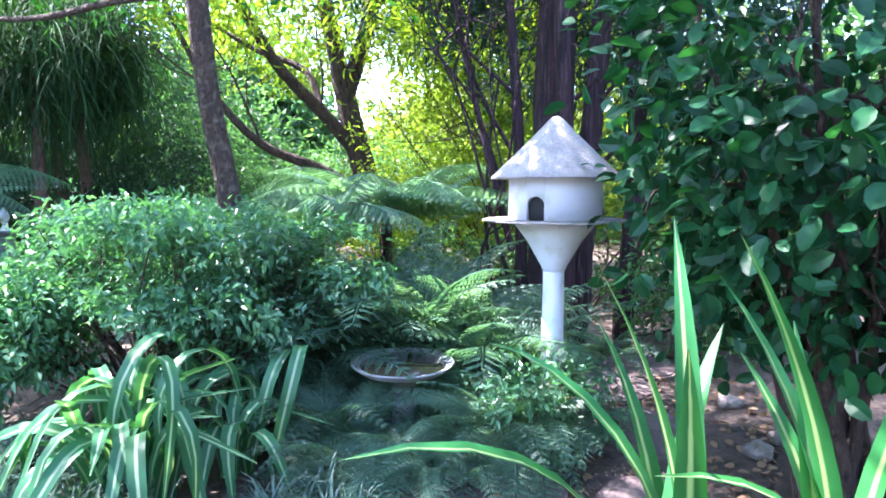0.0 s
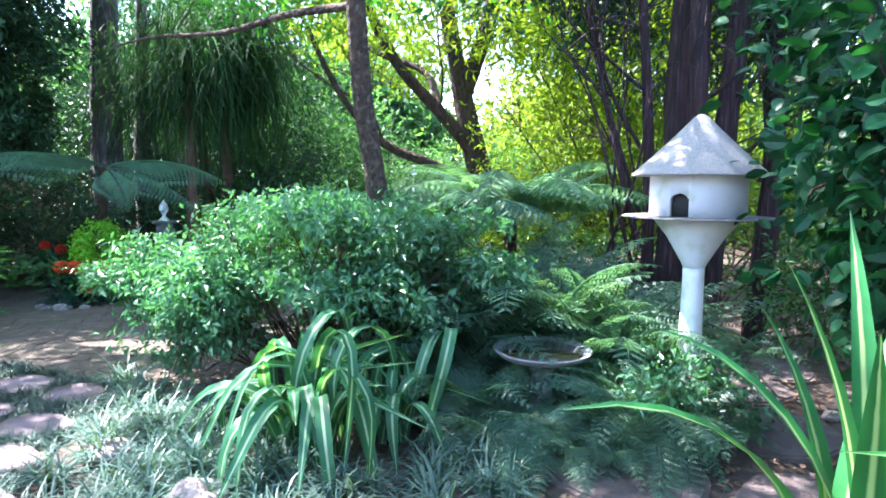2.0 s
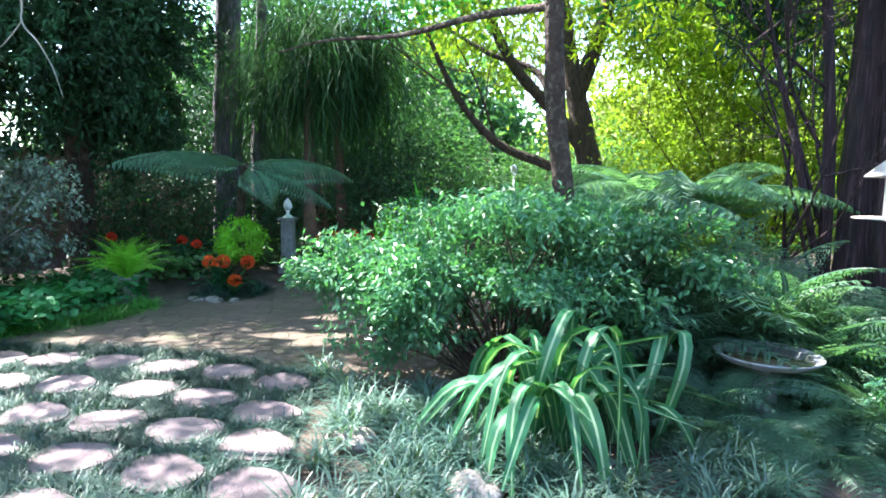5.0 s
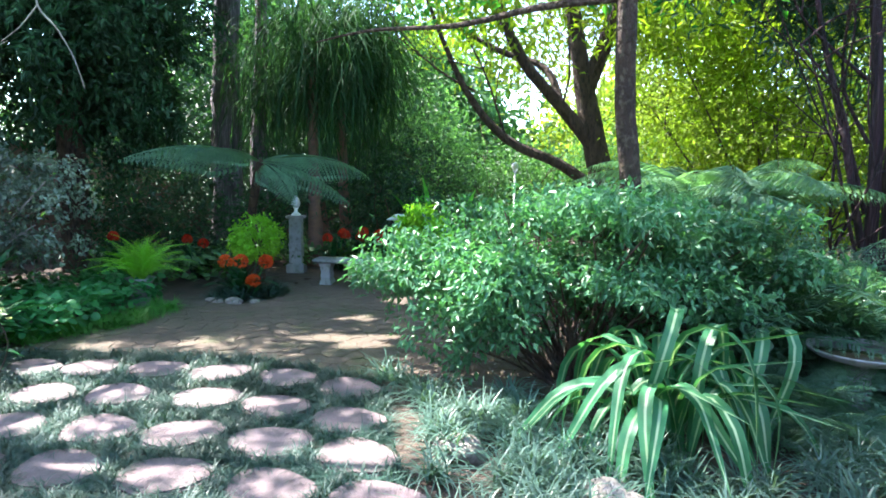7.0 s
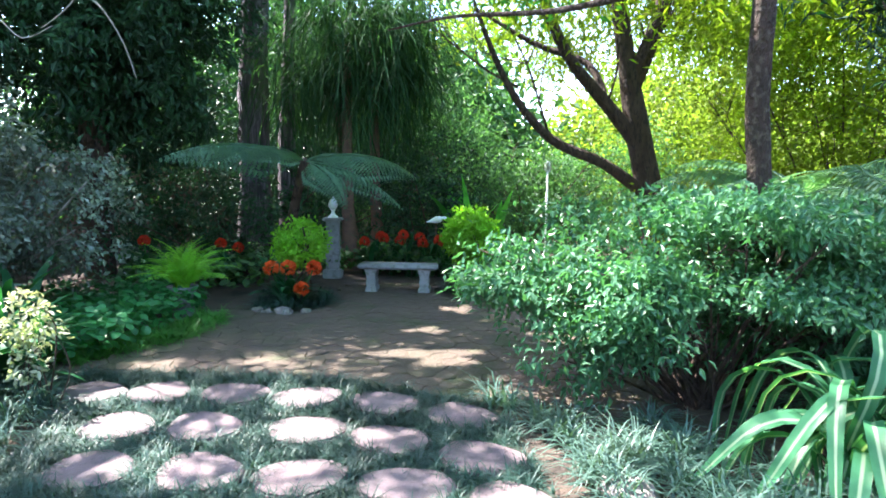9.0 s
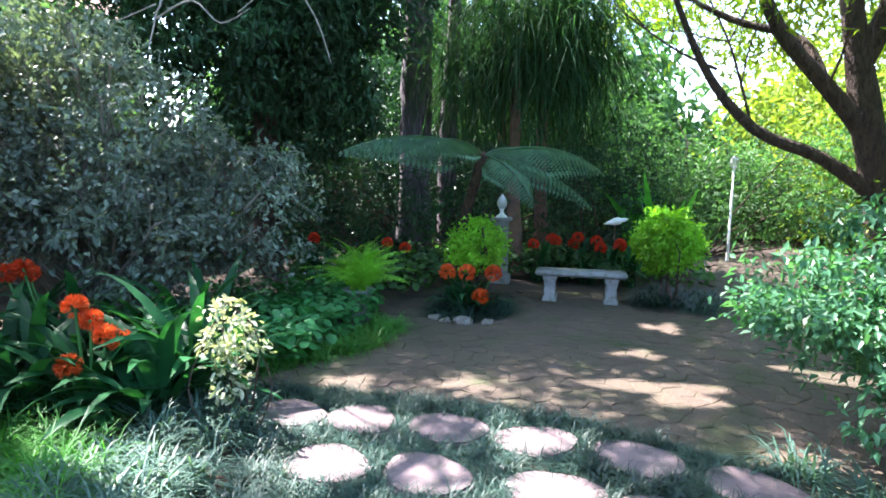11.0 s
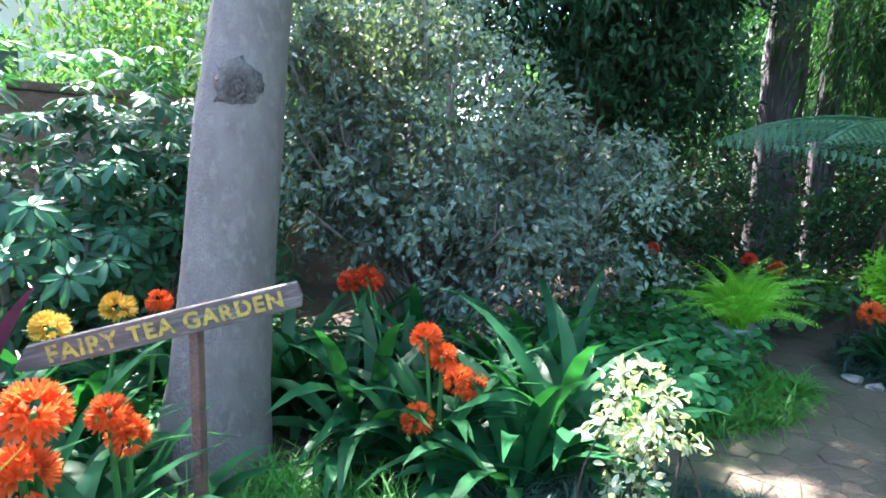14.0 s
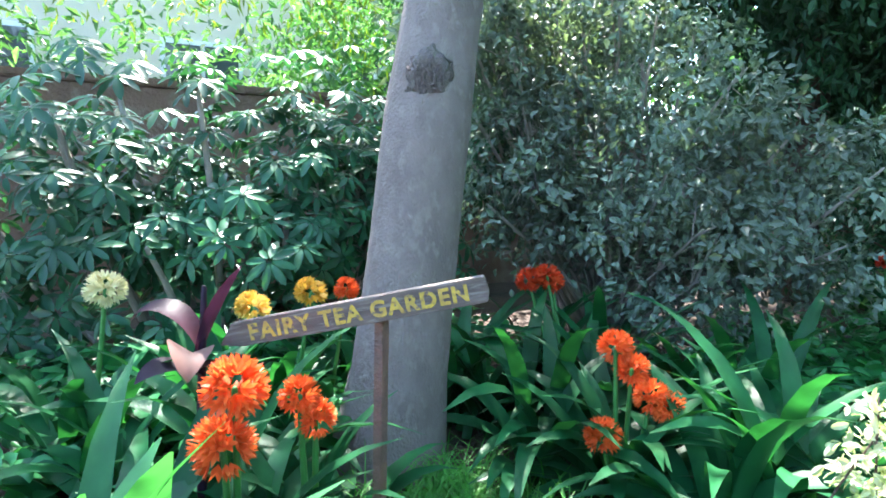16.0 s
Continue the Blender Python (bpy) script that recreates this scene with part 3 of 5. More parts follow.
tree("slender_tree", "slender brown tree with pale lichen spots rising through the shrub", BARK_MOTTLED,
     [([(-1.42, 4.16, -0.05), (-1.47, 4.17, 0.7), (-1.5, 4.16, 1.43), (-1.57, 4.1, 1.96), (-1.6, 4.0, 2.64), (-1.62, 3.95, 3.6), (-1.8, 3.9, 5.2)], [0.1, 0.088, 0.08, 0.075, 0.072, 0.066, 0.03]),
      ([(-1.61, 3.95, 3.5), (-2.2, 4.3, 4.3), (-3.0, 4.4, 5.2)], [0.05, 0.035, 0.015]), ([(-1.62, 3.95, 3.8), (-1.0, 3.5, 4.6), (-0.3, 3.2, 5.4)], [0.05, 0.035, 0.015]),
      ([(-1.6, 3.98, 2.72), (-2.2, 4.2, 2.74), (-2.9, 4.45, 2.69), (-3.7, 4.7, 2.74), (-4.3, 4.9, 2.7)], [0.034, 0.028, 0.022, 0.014, 0.006])],
     # Lobes above 6 m are unseen canopy, added to shade terrace, stones and foreground.
     layered(152, [((-1.8, 4.0, 5.6), (2.2, 2.0, 0.9), 44), ((-3.6, 4.6, 6.6), (2.3, 3.2, 0.5), 46), ((-3.2, 1.6, 6.4), (2.2, 1.6, 0.5), 26), ((-3.6, -1.0, 6.8), (3.2, 1.6, 0.5), 34)], (0.8, 0.75, 0.3), 24) + [((-3.1, 5.2, 3.35), (0.8, 0.6, 0.3), 30), ((-2.0, 4.9, 3.35), (0.9, 0.6, 0.26), 34), ((-0.7, 4.6, 3.3), (0.9, 0.6, 0.26), 34)], LEAF_CANOPY, SMALL, 0.10, 16, 0.22, 21)

tree("multistem_tree", "old tree with several fused purple-brown stems", BARK_PURPLE,
     [([(0.95, 5.3, -0.05), (0.97, 5.35, 1.0), (0.98, 5.4, 2.2), (1.05, 5.5, 4.5), (1.1, 5.5, 6.5)], [0.23, 0.185, 0.17, 0.14, 0.06]),
      ([(1.2, 5.3, -0.05), (1.26, 5.3, 1.2), (1.36, 5.35, 2.6), (1.6, 5.5, 5.2)], [0.12, 0.10, 0.09, 0.05]),
      ([(0.72, 5.4, -0.05), (0.70, 5.35, 1.3), (0.62, 5.35, 2.6), (0.45, 5.6, 5.0)], [0.075, 0.055, 0.045, 0.025]),
      ([(1.05, 5.12, 0.0), (1.06, 5.12, 1.5), (1.0, 5.15, 2.8), (1.0, 5.3, 5.0)], [0.10, 0.08, 0.07, 0.04]),
      ([(1.75, 5.7, -0.05), (1.85, 5.7, 1.6), (1.8, 5.8, 3.2), (2.0, 6, 5.2)], [0.11, 0.095, 0.08, 0.05]),
      ([(0.62, 5.3, 0.9), (0.35, 5.2, 1.9), (0.15, 5.3, 2.8), (-0.1, 5.3, 4.0)], [0.035, 0.03, 0.022, 0.012]),
      ([(1.1, 5.05, 2.2), (1.22, 4.9, 2.32), (1.2, 4.86, 2.5), (1.02, 4.9, 2.62)], [0.02, 0.018, 0.015, 0.008])],
     [((0.4, 5.6, 6.4), (2.4, 2.0, 1.4), 240), ((0.0, 5.8, 3.8), (0.9, 0.6, 1.0), 110), ((2.4, 5.6, 3.3), (1.1, 0.8, 1.4), 260), ((1.2, 6.3, 3.8), (1.4, 0.6, 1.4), 240), ((-0.6, 5.9, 4.5), (1.0, 0.6, 0.6), 90)], LEAF_JUNIPER, NARROW, 0.13, 26, 0.15, 22,
     twig_start=[((0.6, 5.2, 0.6), (-0.35, 0, 1), 1.9, 0.02, 3), ((0.5, 5.4, 0.3), (-0.25, 0.2, 1), 2.2, 0.02, 3), ((0.3, 5.3, 0.0), (-0.2, 0, 1), 2.4, 0.02, 3), ((0.62, 5.3, 1.2), (-0.5, 0.1, 1), 1.6, 0.022, 3), ((0.6, 5.3, 1.8), (-0.7, -0.1, 0.9), 1.5, 0.02, 3), ((1.3, 5.2, 1.6), (0.6, -0.2, 1), 1.6, 0.02, 3), ((1.35, 5.2, 2.2), (0.5, -0.3, 0.8), 1.4, 0.018, 3),
                 ((0.6, 5.3, 2.3), (-0.8, 0, 0.6), 1.3, 0.018, 3), ((0.9, 5.1, 2.4), (0.3, -0.4, 1), 1.2, 0.015, 3), ((1.7, 5.6, 1.5), (0.2, -0.2, 1), 1.7, 0.022, 3)], sides=18, lumps=0.06)

tree("forked_tree", "tall forked tree with arching brown limbs and feathery leaves", BARK_BROWN,
     [([(-1.0, 10.3, -0.1), (-1.15, 10.2, 1.0), (-1.45, 10.1, 2.2), (-1.75, 10.0, 3.6), (-2.1, 9.9, 5.6), (-2.3, 9.8, 8.0)], [0.27, 0.22, 0.2, 0.14, 0.11, 0.05]),
      ([(-1.4, 10.1, 2.0), (-2.0, 9.9, 2.7), (-2.7, 9.6, 3.5), (-3.3, 9.2, 4.8), (-3.9, 8.8, 6.2)], [0.14, 0.11, 0.09, 0.07, 0.03]),
      ([(-1.2, 10.2, 1.2), (-2.0, 9.9, 1.75), (-2.9, 9.6, 2.15), (-3.6, 9.3, 3.0), (-4.2, 9.0, 4.4)], [0.11, 0.09, 0.075, 0.055, 0.02]),
      ([(-1.6, 10.05, 3.0), (-1.2, 10.0, 4.2), (-0.9, 9.9, 5.8), (-0.2, 9.6, 7.4)], [0.15, 0.13, 0.10, 0.03]),
      ([(-2.0, 9.9, 2.7), (-2.3, 10.2, 3.4), (-3.2, 10.4, 3.8), (-4.2, 10.4, 4.4)], [0.07, 0.06, 0.05, 0.02])],
     [((-2.6, 9.6, 7.4), (3.6, 2.6, 1.9), 240), ((-1.2, 10.4, 5.2), (1.4, 1.2, 0.9), 70), ((-3.9, 9.4, 5.0), (1.3, 1.0, 0.8), 70), ((0.8, 9.6, 4.8), (1.9, 1.4, 1.3), 330), ((2.6, 9.0, 5.0), (1.8, 1.4, 1.4), 280), ((-2.6, 11.2, 4.6), (1.8, 0.8, 1.0), 110), ((-1.0, 8.6, 4.9), (1.3, 0.9, 0.7), 100), ((-0.3, 8.0, 3.6), (1.2, 0.7, 0.45), 80), ((1.3, 7.4, 3.45), (1.2, 0.7, 0.5), 90), ((-2.7, 7.6, 3.75), (1.1, 0.6, 0.4), 50), ((0.4, 9.0, 2.9), (0.7, 0.5, 0.5), 50), ((-0.2, 11.8, 4.6), (1.1, 0.7, 1.0), 120), ((4.2, 10.5, 4.8), (1.8, 1.0, 1.6), 160)] + layered(156, [((-1.5, 12.0, 4.6), (3.2, 0.9, 1.2), 15), ((2.0, 12.0, 4.3), (2.6, 0.9, 1.3), 20)], (0.8, 0.6, 0.42), 24), LEAF_SUNLIT, NARROW, 0.16, 20, 0.26, 23,
     twig_start=[((-2.7, 9.6, 3.5), (-0.5, -0.2, 1), 1.8, 0.03, 3), ((-2.1, 9.9, 4.5), (-0.6, -0.3, 0.8), 1.8, 0.03, 3), ((-3.4, 9.3, 2.9), (-0.8, 0, 0.6), 1.6, 0.025, 3), ((-1.2, 10, 4.2), (0.6, -0.2, 0.9), 1.6, 0.025, 3), ((-2.9, 9.6, 2.15), (-0.5, -0.2, 1), 1.8, 0.025, 3), ((-1.6, 10, 3.0), (0.5, -0.3, 1), 1.6, 0.025, 3), ((-3.0, 9.5, 3.9), (-0.7, 0.2, 0.7), 1.7, 0.025, 3), ((-2.0, 9.9, 2.7), (0.2, -0.4, 1), 1.7, 0.022, 3)])

tree("rough_barked_tree", "tall grey rough-barked trunk with peeling bark", BARK_LAVENDER,
     [([(-7.75, 9.15, -0.1), (-7.75, 9.15, 1.8), (-7.72, 9.15, 3.2), (-7.65, 9.2, 6.0), (-7.6, 9.2, 8.0)], [0.31, 0.25, 0.23, 0.19, 0.08]),
      ([(-7.3, 9.5, -0.1), (-7.32, 9.5, 2.0), (-7.2, 9.5, 5.0)], [0.17, 0.14, 0.08])],
     # The layered plates hang out of view, placed sunward to shade the terrace.
     [((-7.4, 8.6, 7.6), (3.0, 2.6, 1.6), 330)] + layered(155, [((-7.2, 6.9, 6.5), (2.0, 1.6, 0.5), 44), ((-6.9, 7.4, 7.4), (2.0, 1.4, 0.4), 30)], (0.75, 0.7, 0.35), 28), LEAF_WOODS, SMALL, 0.13, 16, 0.26, 24, sides=16, lumps=0.07)

tree("dark_conifer", "broad dark green conifer with dense drooping sprays", BARK_BROWN,
     [([(-9.2, 7.3, -0.1), (-9.2, 7.3, 2.5), (-9.1, 7.3, 6.0)], [0.22, 0.18, 0.08])],
     [((-9.3, 7.4, 4.6), (2.1, 1.7, 2.6), 560), ((-8.3, 6.9, 4.4), (1.3, 1.1, 2.0), 300), ((-10.0, 5.8, 4.5), (1.3, 1.6, 2.4), 300), ((-9.0, 8.0, 2.6), (1.2, 0.8, 0.8), 120)], LEAF_DARK, leaf_shape(0.4, 0.08, 0.2), 0.13, 44, 0.10, 25, droop=0.5, shell=0.3, weep=0.6)

# the smooth grey trunk beside the sign
grey_tree = tree("smooth_barked_tree", "leaning smooth grey trunk with one healed knot", BARK_GREY,
     [([(-7.37, 1.86, -0.05), (-7.39, 1.93, 0.45), (-7.42, 2.0, 1.0), (-7.45, 2.06, 1.5), (-7.5, 2.15, 2.02), (-7.45, 2.35, 3.6), (-7.1, 2.6, 5.4)], [0.275, 0.205, 0.187, 0.184, 0.166, 0.13, 0.05]),
      ([(-7.46, 2.3, 3.3), (-6.6, 2.7, 4.4), (-5.7, 3.1, 5.4)], [0.08, 0.06, 0.02]), ([(-7.45, 2.35, 3.6), (-7.9, 1.7, 4.6), (-8.4, 1.3, 5.6)], [0.08, 0.06, 0.02]),
      ([(-7.45, 2.36, 3.7), (-7.9, 3.2, 4.8), (-8.2, 4.4, 5.8)], [0.08, 0.06, 0.02])],
     # Western lobes are added out of view to block sun from stones and beds.
     layered(153, [((-6.7, 2.6, 6.1), (2.2, 2.0, 0.8), 26), ((-8.2, 4.6, 7.2), (2.2, 2.4, 0.5), 30), ((-8.5, 4.7, 6.2), (1.8, 2.0, 0.8), 18), ((-9.7, 2.1, 5.9), (1.0, 1.2, 0.5), 7)], (0.75, 0.7, 0.4), 19), LEAF_CANOPY, SMALL, 0.11, 16, 0.24, 26, sides=28, lumps=0.008)
bm = lathe([(0, 0.022), (0.014, 0.02), (0.02, 0.002), (0.028, 0.018), (0.036, 0.018), (0.042, 0.0), (0.052, 0.014), (0.062, 0.0), (0.076, 0.008), (0.1, -0.012), (0.13, -0.03), (0.0, -0.05)], 36)
for v in bm.verts:
    v.co *= 1 + 0.3 * noise.noise(v.co * 45) + 0.12 * noise.noise(v.co * 130)
part("knot", bm, BARK_KNOT, grey_tree, "healed oval knot", Matrix.Translation((0.07, 0.135, 1.70)) @ Matrix.Rotation(radians(-24), 4, "Z") @ Matrix.Rotation(radians(90), 4, "Y") @ Matrix.Diagonal((0.95, 0.72, 0.9, 1)))

for pts, rad in (([(-6.9, 4.0, 4.6), (-6.71, 4.26, 3.29), (-6.66, 4.23, 2.94), (-6.49, 4.24, 2.74), (-6.33, 4.24, 2.49), (-6.22, 4.23, 2.21)], 0.012), ([(-6.66, 4.23, 2.94), (-6.8, 4.18, 2.75), (-6.98, 4.13, 2.6)], 0.008),
                 ([(-7.5, 3.6, 4.6), (-7.39, 3.79, 2.87), (-7.39, 3.74, 2.51), (-7.42, 3.7, 2.3)], 0.012), ([(-7.39, 3.75, 2.6), (-7.55, 3.68, 2.52), (-7.67, 3.62, 2.46)], 0.007), ([(-7.39, 3.75, 2.5), (-7.15, 3.85, 2.63), (-6.95, 3.91, 2.47), (-6.76, 4.0, 2.58)], 0.009)):
    v, f = tube(np.array(pts) - np.array([-7.37, 1.86, -0.05]), list(np.linspace(rad, rad * 0.35, len(pts))), 6)
    hang("twig", mesh_of("twig", v, f, BARK_PALE, smooth=True), grey_tree, label="pale bare hanging twig")


def strap_palm(place, height, lean, heads, seed, label):
    r = np.random.default_rng(seed)
    ob = thing("strap_leaved_palm", label, "palm tree", place)
    top = np.array([lean[0], lean[1], height])
    v, f = tube([(0, 0, -0.05), (0.02, 0, 0.5), top * 0.4, top * 0.75, top], [0.22, 0.12, 0.085, 0.08, 0.07], 12, r, 0.05)
    hang("trunk", mesh_of("trunk", v, f, BARK_RED, smooth=True), ob)
    pieces = []
    for hx, hy, hz, n, ln in heads:
        for _ in range(int(n * 1.3)):
            v, f, _ = strap(ln * r.uniform(0.5, 1.35), 0.016, r.uniform(-75, 45), r.uniform(-92, -78), 6, 0, 0.3, side=r.normal() * 0.12)
            a = r.uniform(0, 6.283)
            c, s = math.cos(a), math.sin(a)
            v = v @ np.array([[c, s, 0], [-s, c, 0], [0, 0, 1]]) + np.array([hx, hy, hz]) + r.normal(size=3) * np.array([0.34, 0.25, 0.36])
            pieces.append((v, f))
    v, f = join(pieces)
    hang("crown", mesh_of("crown", v, f, LEAF_PALM, smooth=True), ob, label="mop of hanging strap leaves")
    return ob


strap_palm((-6.05, 8.95, 0), 3.5, (-0.05, 0.1), [(-0.05, -0.15, 4.1, 200, 1.6), (0.35, -0.3, 3.4, 230, 1.5), (-0.6, -0.2, 3.3, 230, 1.5), (-0.1, -0.35, 2.8, 120, 1.1), (-0.9, -0.1, 2.9, 150, 1.2)], 31, "strap-leaved palm with a reddish trunk and hanging mop")
strap_palm((-5.85, 9.9, 0), 3.9, (0.05, -0.4), [(0.35, -0.2, 4.1, 220, 1.7), (0.45, -0.3, 3.5, 300, 1.6), (0.4, -0.1, 4.2, 220, 1.8), (0.15, -0.3, 3.1, 200, 1.3), (0.5, -0.2, 3.0, 180, 1.2)], 32, "strap-leaved palm with swollen foot and hanging mop")
strap_palm((-6.5, 10.4, 0), 3.8, (-0.2, -0.3), [(-0.2, -0.2, 4.0, 220, 1.8), (-0.6, -0.3, 3.2, 220, 1.5), (0.5, 0.1, 3.7, 240, 1.7), (0.7, 0.3, 4.1, 240, 1.9)], 33, "strap-leaved palm standing behind the others")


def tree_fern(place, height, n, length, seed, start=32, end=-38, label="", head=(0, 0), turns=()):
    r = np.random.default_rng(seed)
    ob = thing("tree_fern", label or "tree fern with wide arching feathery fronds", "tree fern", place)
    v, f = tube([(0, 0, -0.05), (0.3 * head[0], 0.3 * head[1], height * 0.5), (head[0], head[1], height)], [0.09, 0.06, 0.055], 10, r, 0.12)
    hang("trunk", mesh_of("trunk", v, f, BARK_BROWN, smooth=True), ob)
    shapes = [frond_mesh("frond", LEAF_TREEFERN, length * k, length * 0.66, 20, 12, start + a, end + b, c, 0.5, 0.24) for k, a, b, c in ((1, 0, 0, 0.05), (0.92, 10, 5, -0.06), (1.05, -8, 4, 0.0))]
    for i, (rz, rx, ry) in enumerate(turns):
        hang("frond", shapes[i % 3], ob, pose(head[0], head[1], height, rx, ry, rz) @ Matrix.Scale((1.12, 1.1, 1.0, 0.7, 0.9, 0.85, 0.85, 0.75)[i % 8], 4))
    for i in range(0 if turns else n):
        hang("frond", shapes[i % 3], ob, pose(head[0], head[1], height, r.uniform(-8, 8), r.uniform(-22, 22), 360 * i / n + r.uniform(-12, 12)))
    return ob


tree_fern((-6.25, 7.05, 0), 1.64, 9, 1.5, 41, 16, -40, head=(0.45, -0.42),
          turns=((141, 9, -26), (-62, -5, 22), (116, 13, -14), (-128, -20, 6), (158, 2, -12), (-84, -12, 8), (95, 12, -6), (-25, 0, 10)))
tree_fern((-0.55, 5.7, 0), 1.1, 16, 1.6, 42, 52, -38, "tree fern with pale sunlit fronds behind the shrub")
tree_fern((-1.15, 4.9, 0), 1.0, 13, 1.3, 43, 55, -38, "young tree fern with bright green arching fronds")


# ---- shrubs ----
def shrub(name, label, place, blobs, leaf_mat, shape, size, per, spread, seed, stems=5, stem_mat=BARK_BROWN, category="shrub", droop=0.2, shell=0.4, rough=0.25, stem_r=0.02, bottom=-1.0, reach=0.7, lift=0.5, weep=0.0):
    r = np.random.default_rng(seed)
    base = np.array(place, dtype=float)
    ob = thing(name, label, category, place)
    out = []
    for c, rad, _ in blobs:
        for _ in range(stems):
            target = np.array(c) - base + r.normal(size=3) * np.array(rad) * 0.4
            foot = np.array([r.normal() * 0.08, r.normal() * 0.08, -0.03])
            mid = foot * 0.4 + target * 0.5 + r.normal(size=3) * 0.08
            sv, sf = tube([foot, mid, target], [stem_r, stem_r * 0.7, stem_r * 0.35], 6)
            hang("stem", mesh_of("stem", sv, sf, stem_mat, smooth=True), ob)
            for _ in range(3):
                twigs(r, mid + (target - mid) * r.uniform(0, 1), unit(r.normal(size=3) + unit(target)), reach * rad[0] * 0.6, stem_r * 0.4, 1, out)
    if out:
        v, f = join(out)
        hang("twig_growth", mesh_of("twig_growth", v, f, stem_mat, smooth=True), ob, kind="stuff")
    v, f = foliage(r, blobs, shape, size, per, spread, droop, shell, rough, bottom, lift, weep)
    hang("foliage", mesh_of("foliage", v - base, f, leaf_mat), ob)
    return ob


shrub("spreading_shrub", "wide spreading shrub with soft fresh green leaves", (-1.9, 3.75, 0),
      layered(151, [((-1.75, 3.7, 0.98), (0.95, 0.7, 0.38), 26), ((-2.65, 3.7, 0.74), (0.68, 0.55, 0.34), 16), ((-1.15, 3.6, 0.95), (0.65, 0.5, 0.34), 12), ((-2.0, 4.1, 1.15), (0.8, 0.45, 0.26), 9)], (0.34, 0.28, 0.07), 30)
      + [((-1.3, 3.9, 0.62), (0.8, 0.4, 0.3), 70), ((-2.1, 4.2, 0.65), (0.6, 0.4, 0.3), 40), ((-1.6, 4.1, 0.45), (0.6, 0.35, 0.25), 30), ((-2.0, 3.8, 0.85), (0.9, 0.5, 0.3), 70), ((-2.7, 3.5, 0.42), (0.4, 0.3, 0.22), 34), ((-1.2, 3.55, 0.6), (0.7, 0.3, 0.25), 50), ((-0.75, 3.9, 0.75), (0.4, 0.35, 0.3), 36)],
      LEAF_SHRUB, leaf_shape(0.46, 0.06, 0.2), 0.06, 21, 0.06, 51, stems=1, droop=0.3, rough=0.5, lift=1.1, stem_r=0.012)

r_h = np.random.default_rng(52)
hedge = shrub("glossy_hedge", "tall hedge bush with glossy rounded dark leaves", (1.85, 2.55, 0),
              [((1.87, 2.6, 2.2), (1.05, 0.9, 1.55), 420), ((1.9, 2.75, 1.4), (1.0, 0.8, 0.8), 160)], LEAF_HEDGE, ROUND, 0.10, 11, 0.12, 52, stems=8, stem_r=0.035, droop=0.35, shell=0.6, rough=0.12)
# the nearest leaves of the hedge, one by one
leaf_shapes = [mesh_of("leaf", *(lambda s: (s[0] * k, s[1]))(leaf_shape(w, 0.1, 0.15, fine=True)), LEAF_HEDGE_ONE, smooth=True) for k, w in ((0.11, 0.6), (0.125, 0.54), (0.095, 0.64))]
p, d = blob_points(r_h, 900, (0, 0, 1.95), (1.1, 0.95, 1.35), 0.85, 0.10)
keep = [i for i in range(len(p)) if d[i, 1] < 0.1 and d[i, 0] < 0.55][:290]
for i in keep:
    way = Vector(d[i] * 0.5 + r_h.normal(size=3) * 0.6 + np.array([0, 0, -0.35])).normalized()
    q = way.to_track_quat("Y", "Z").to_matrix().to_4x4()
    hang("leaf", leaf_shapes[i % 3], hedge, Matrix.Translation(p[i]) @ q @ Matrix.Rotation(r_h.uniform(-0.7, 0.7), 4, "Y"))

shrub("grey_shrub", "large weeping shrub with small grey-green variegated leaves", (-8.6, 4.1, 0),
      layered(154, [((-8.5, 4.0, 1.6), (1.0, 1.0, 0.85), 44), ((-7.75, 4.65, 1.15), (0.7, 0.65, 0.55), 22), ((-8.8, 3.6, 2.45), (0.8, 0.8, 0.62), 28), ((-7.75, 3.75, 0.95), (0.55, 0.5, 0.36), 15), ((-8.3, 2.9, 1.9), (0.45, 0.35, 0.65), 11)], (0.30, 0.30, 0.17), 15)
      + [((-8.6, 3.9, 1.6), (0.9, 0.9, 0.8), 120)],
      LEAF_GREY, leaf_shape(0.56, 0.08, 0.1), 0.062, 24, 0.04, 53, stems=1, droop=0.5, stem_mat=BARK_PALE, shell=0.55, rough=0.4, weep=0.3)
shrub("clipped_ball_bush", "lime green clipped ball bush on a short stem", (-5.78, 6.45, 0), [((-5.78, 6.45, 0.66), (0.27, 0.27, 0.27), 170)], LEAF_LIME, leaf_shape(0.55, 0.1, 0.12), 0.06, 14, 0.045, 54, stems=3, rough=0.05, shell=0.7)
shrub("clipped_ball_bush", "lime green rounded bush beside the stone bench", (-3.85, 7.5, 0), [((-3.85, 7.5, 0.7), (0.36, 0.36, 0.32), 260)], LEAF_LIME, leaf_shape(0.55, 0.1, 0.12), 0.065, 18, 0.05, 55, stems=4, rough=0.12, shell=0.65)
shrub("variegated_bush", "small upright bush with cream variegated leaves", (-5.95, 2.8, 0), [((-5.95, 2.8, 0.56), (0.15, 0.15, 0.2), 44), ((-5.93, 2.78, 0.3), (0.12, 0.12, 0.16), 20)], LEAF_CREAM, leaf_shape(0.42, 0.1, 0.1, fine=True), 0.046, 9, 0.026, 56, stems=5, stem_r=0.006, shell=0.3, reach=0.12)
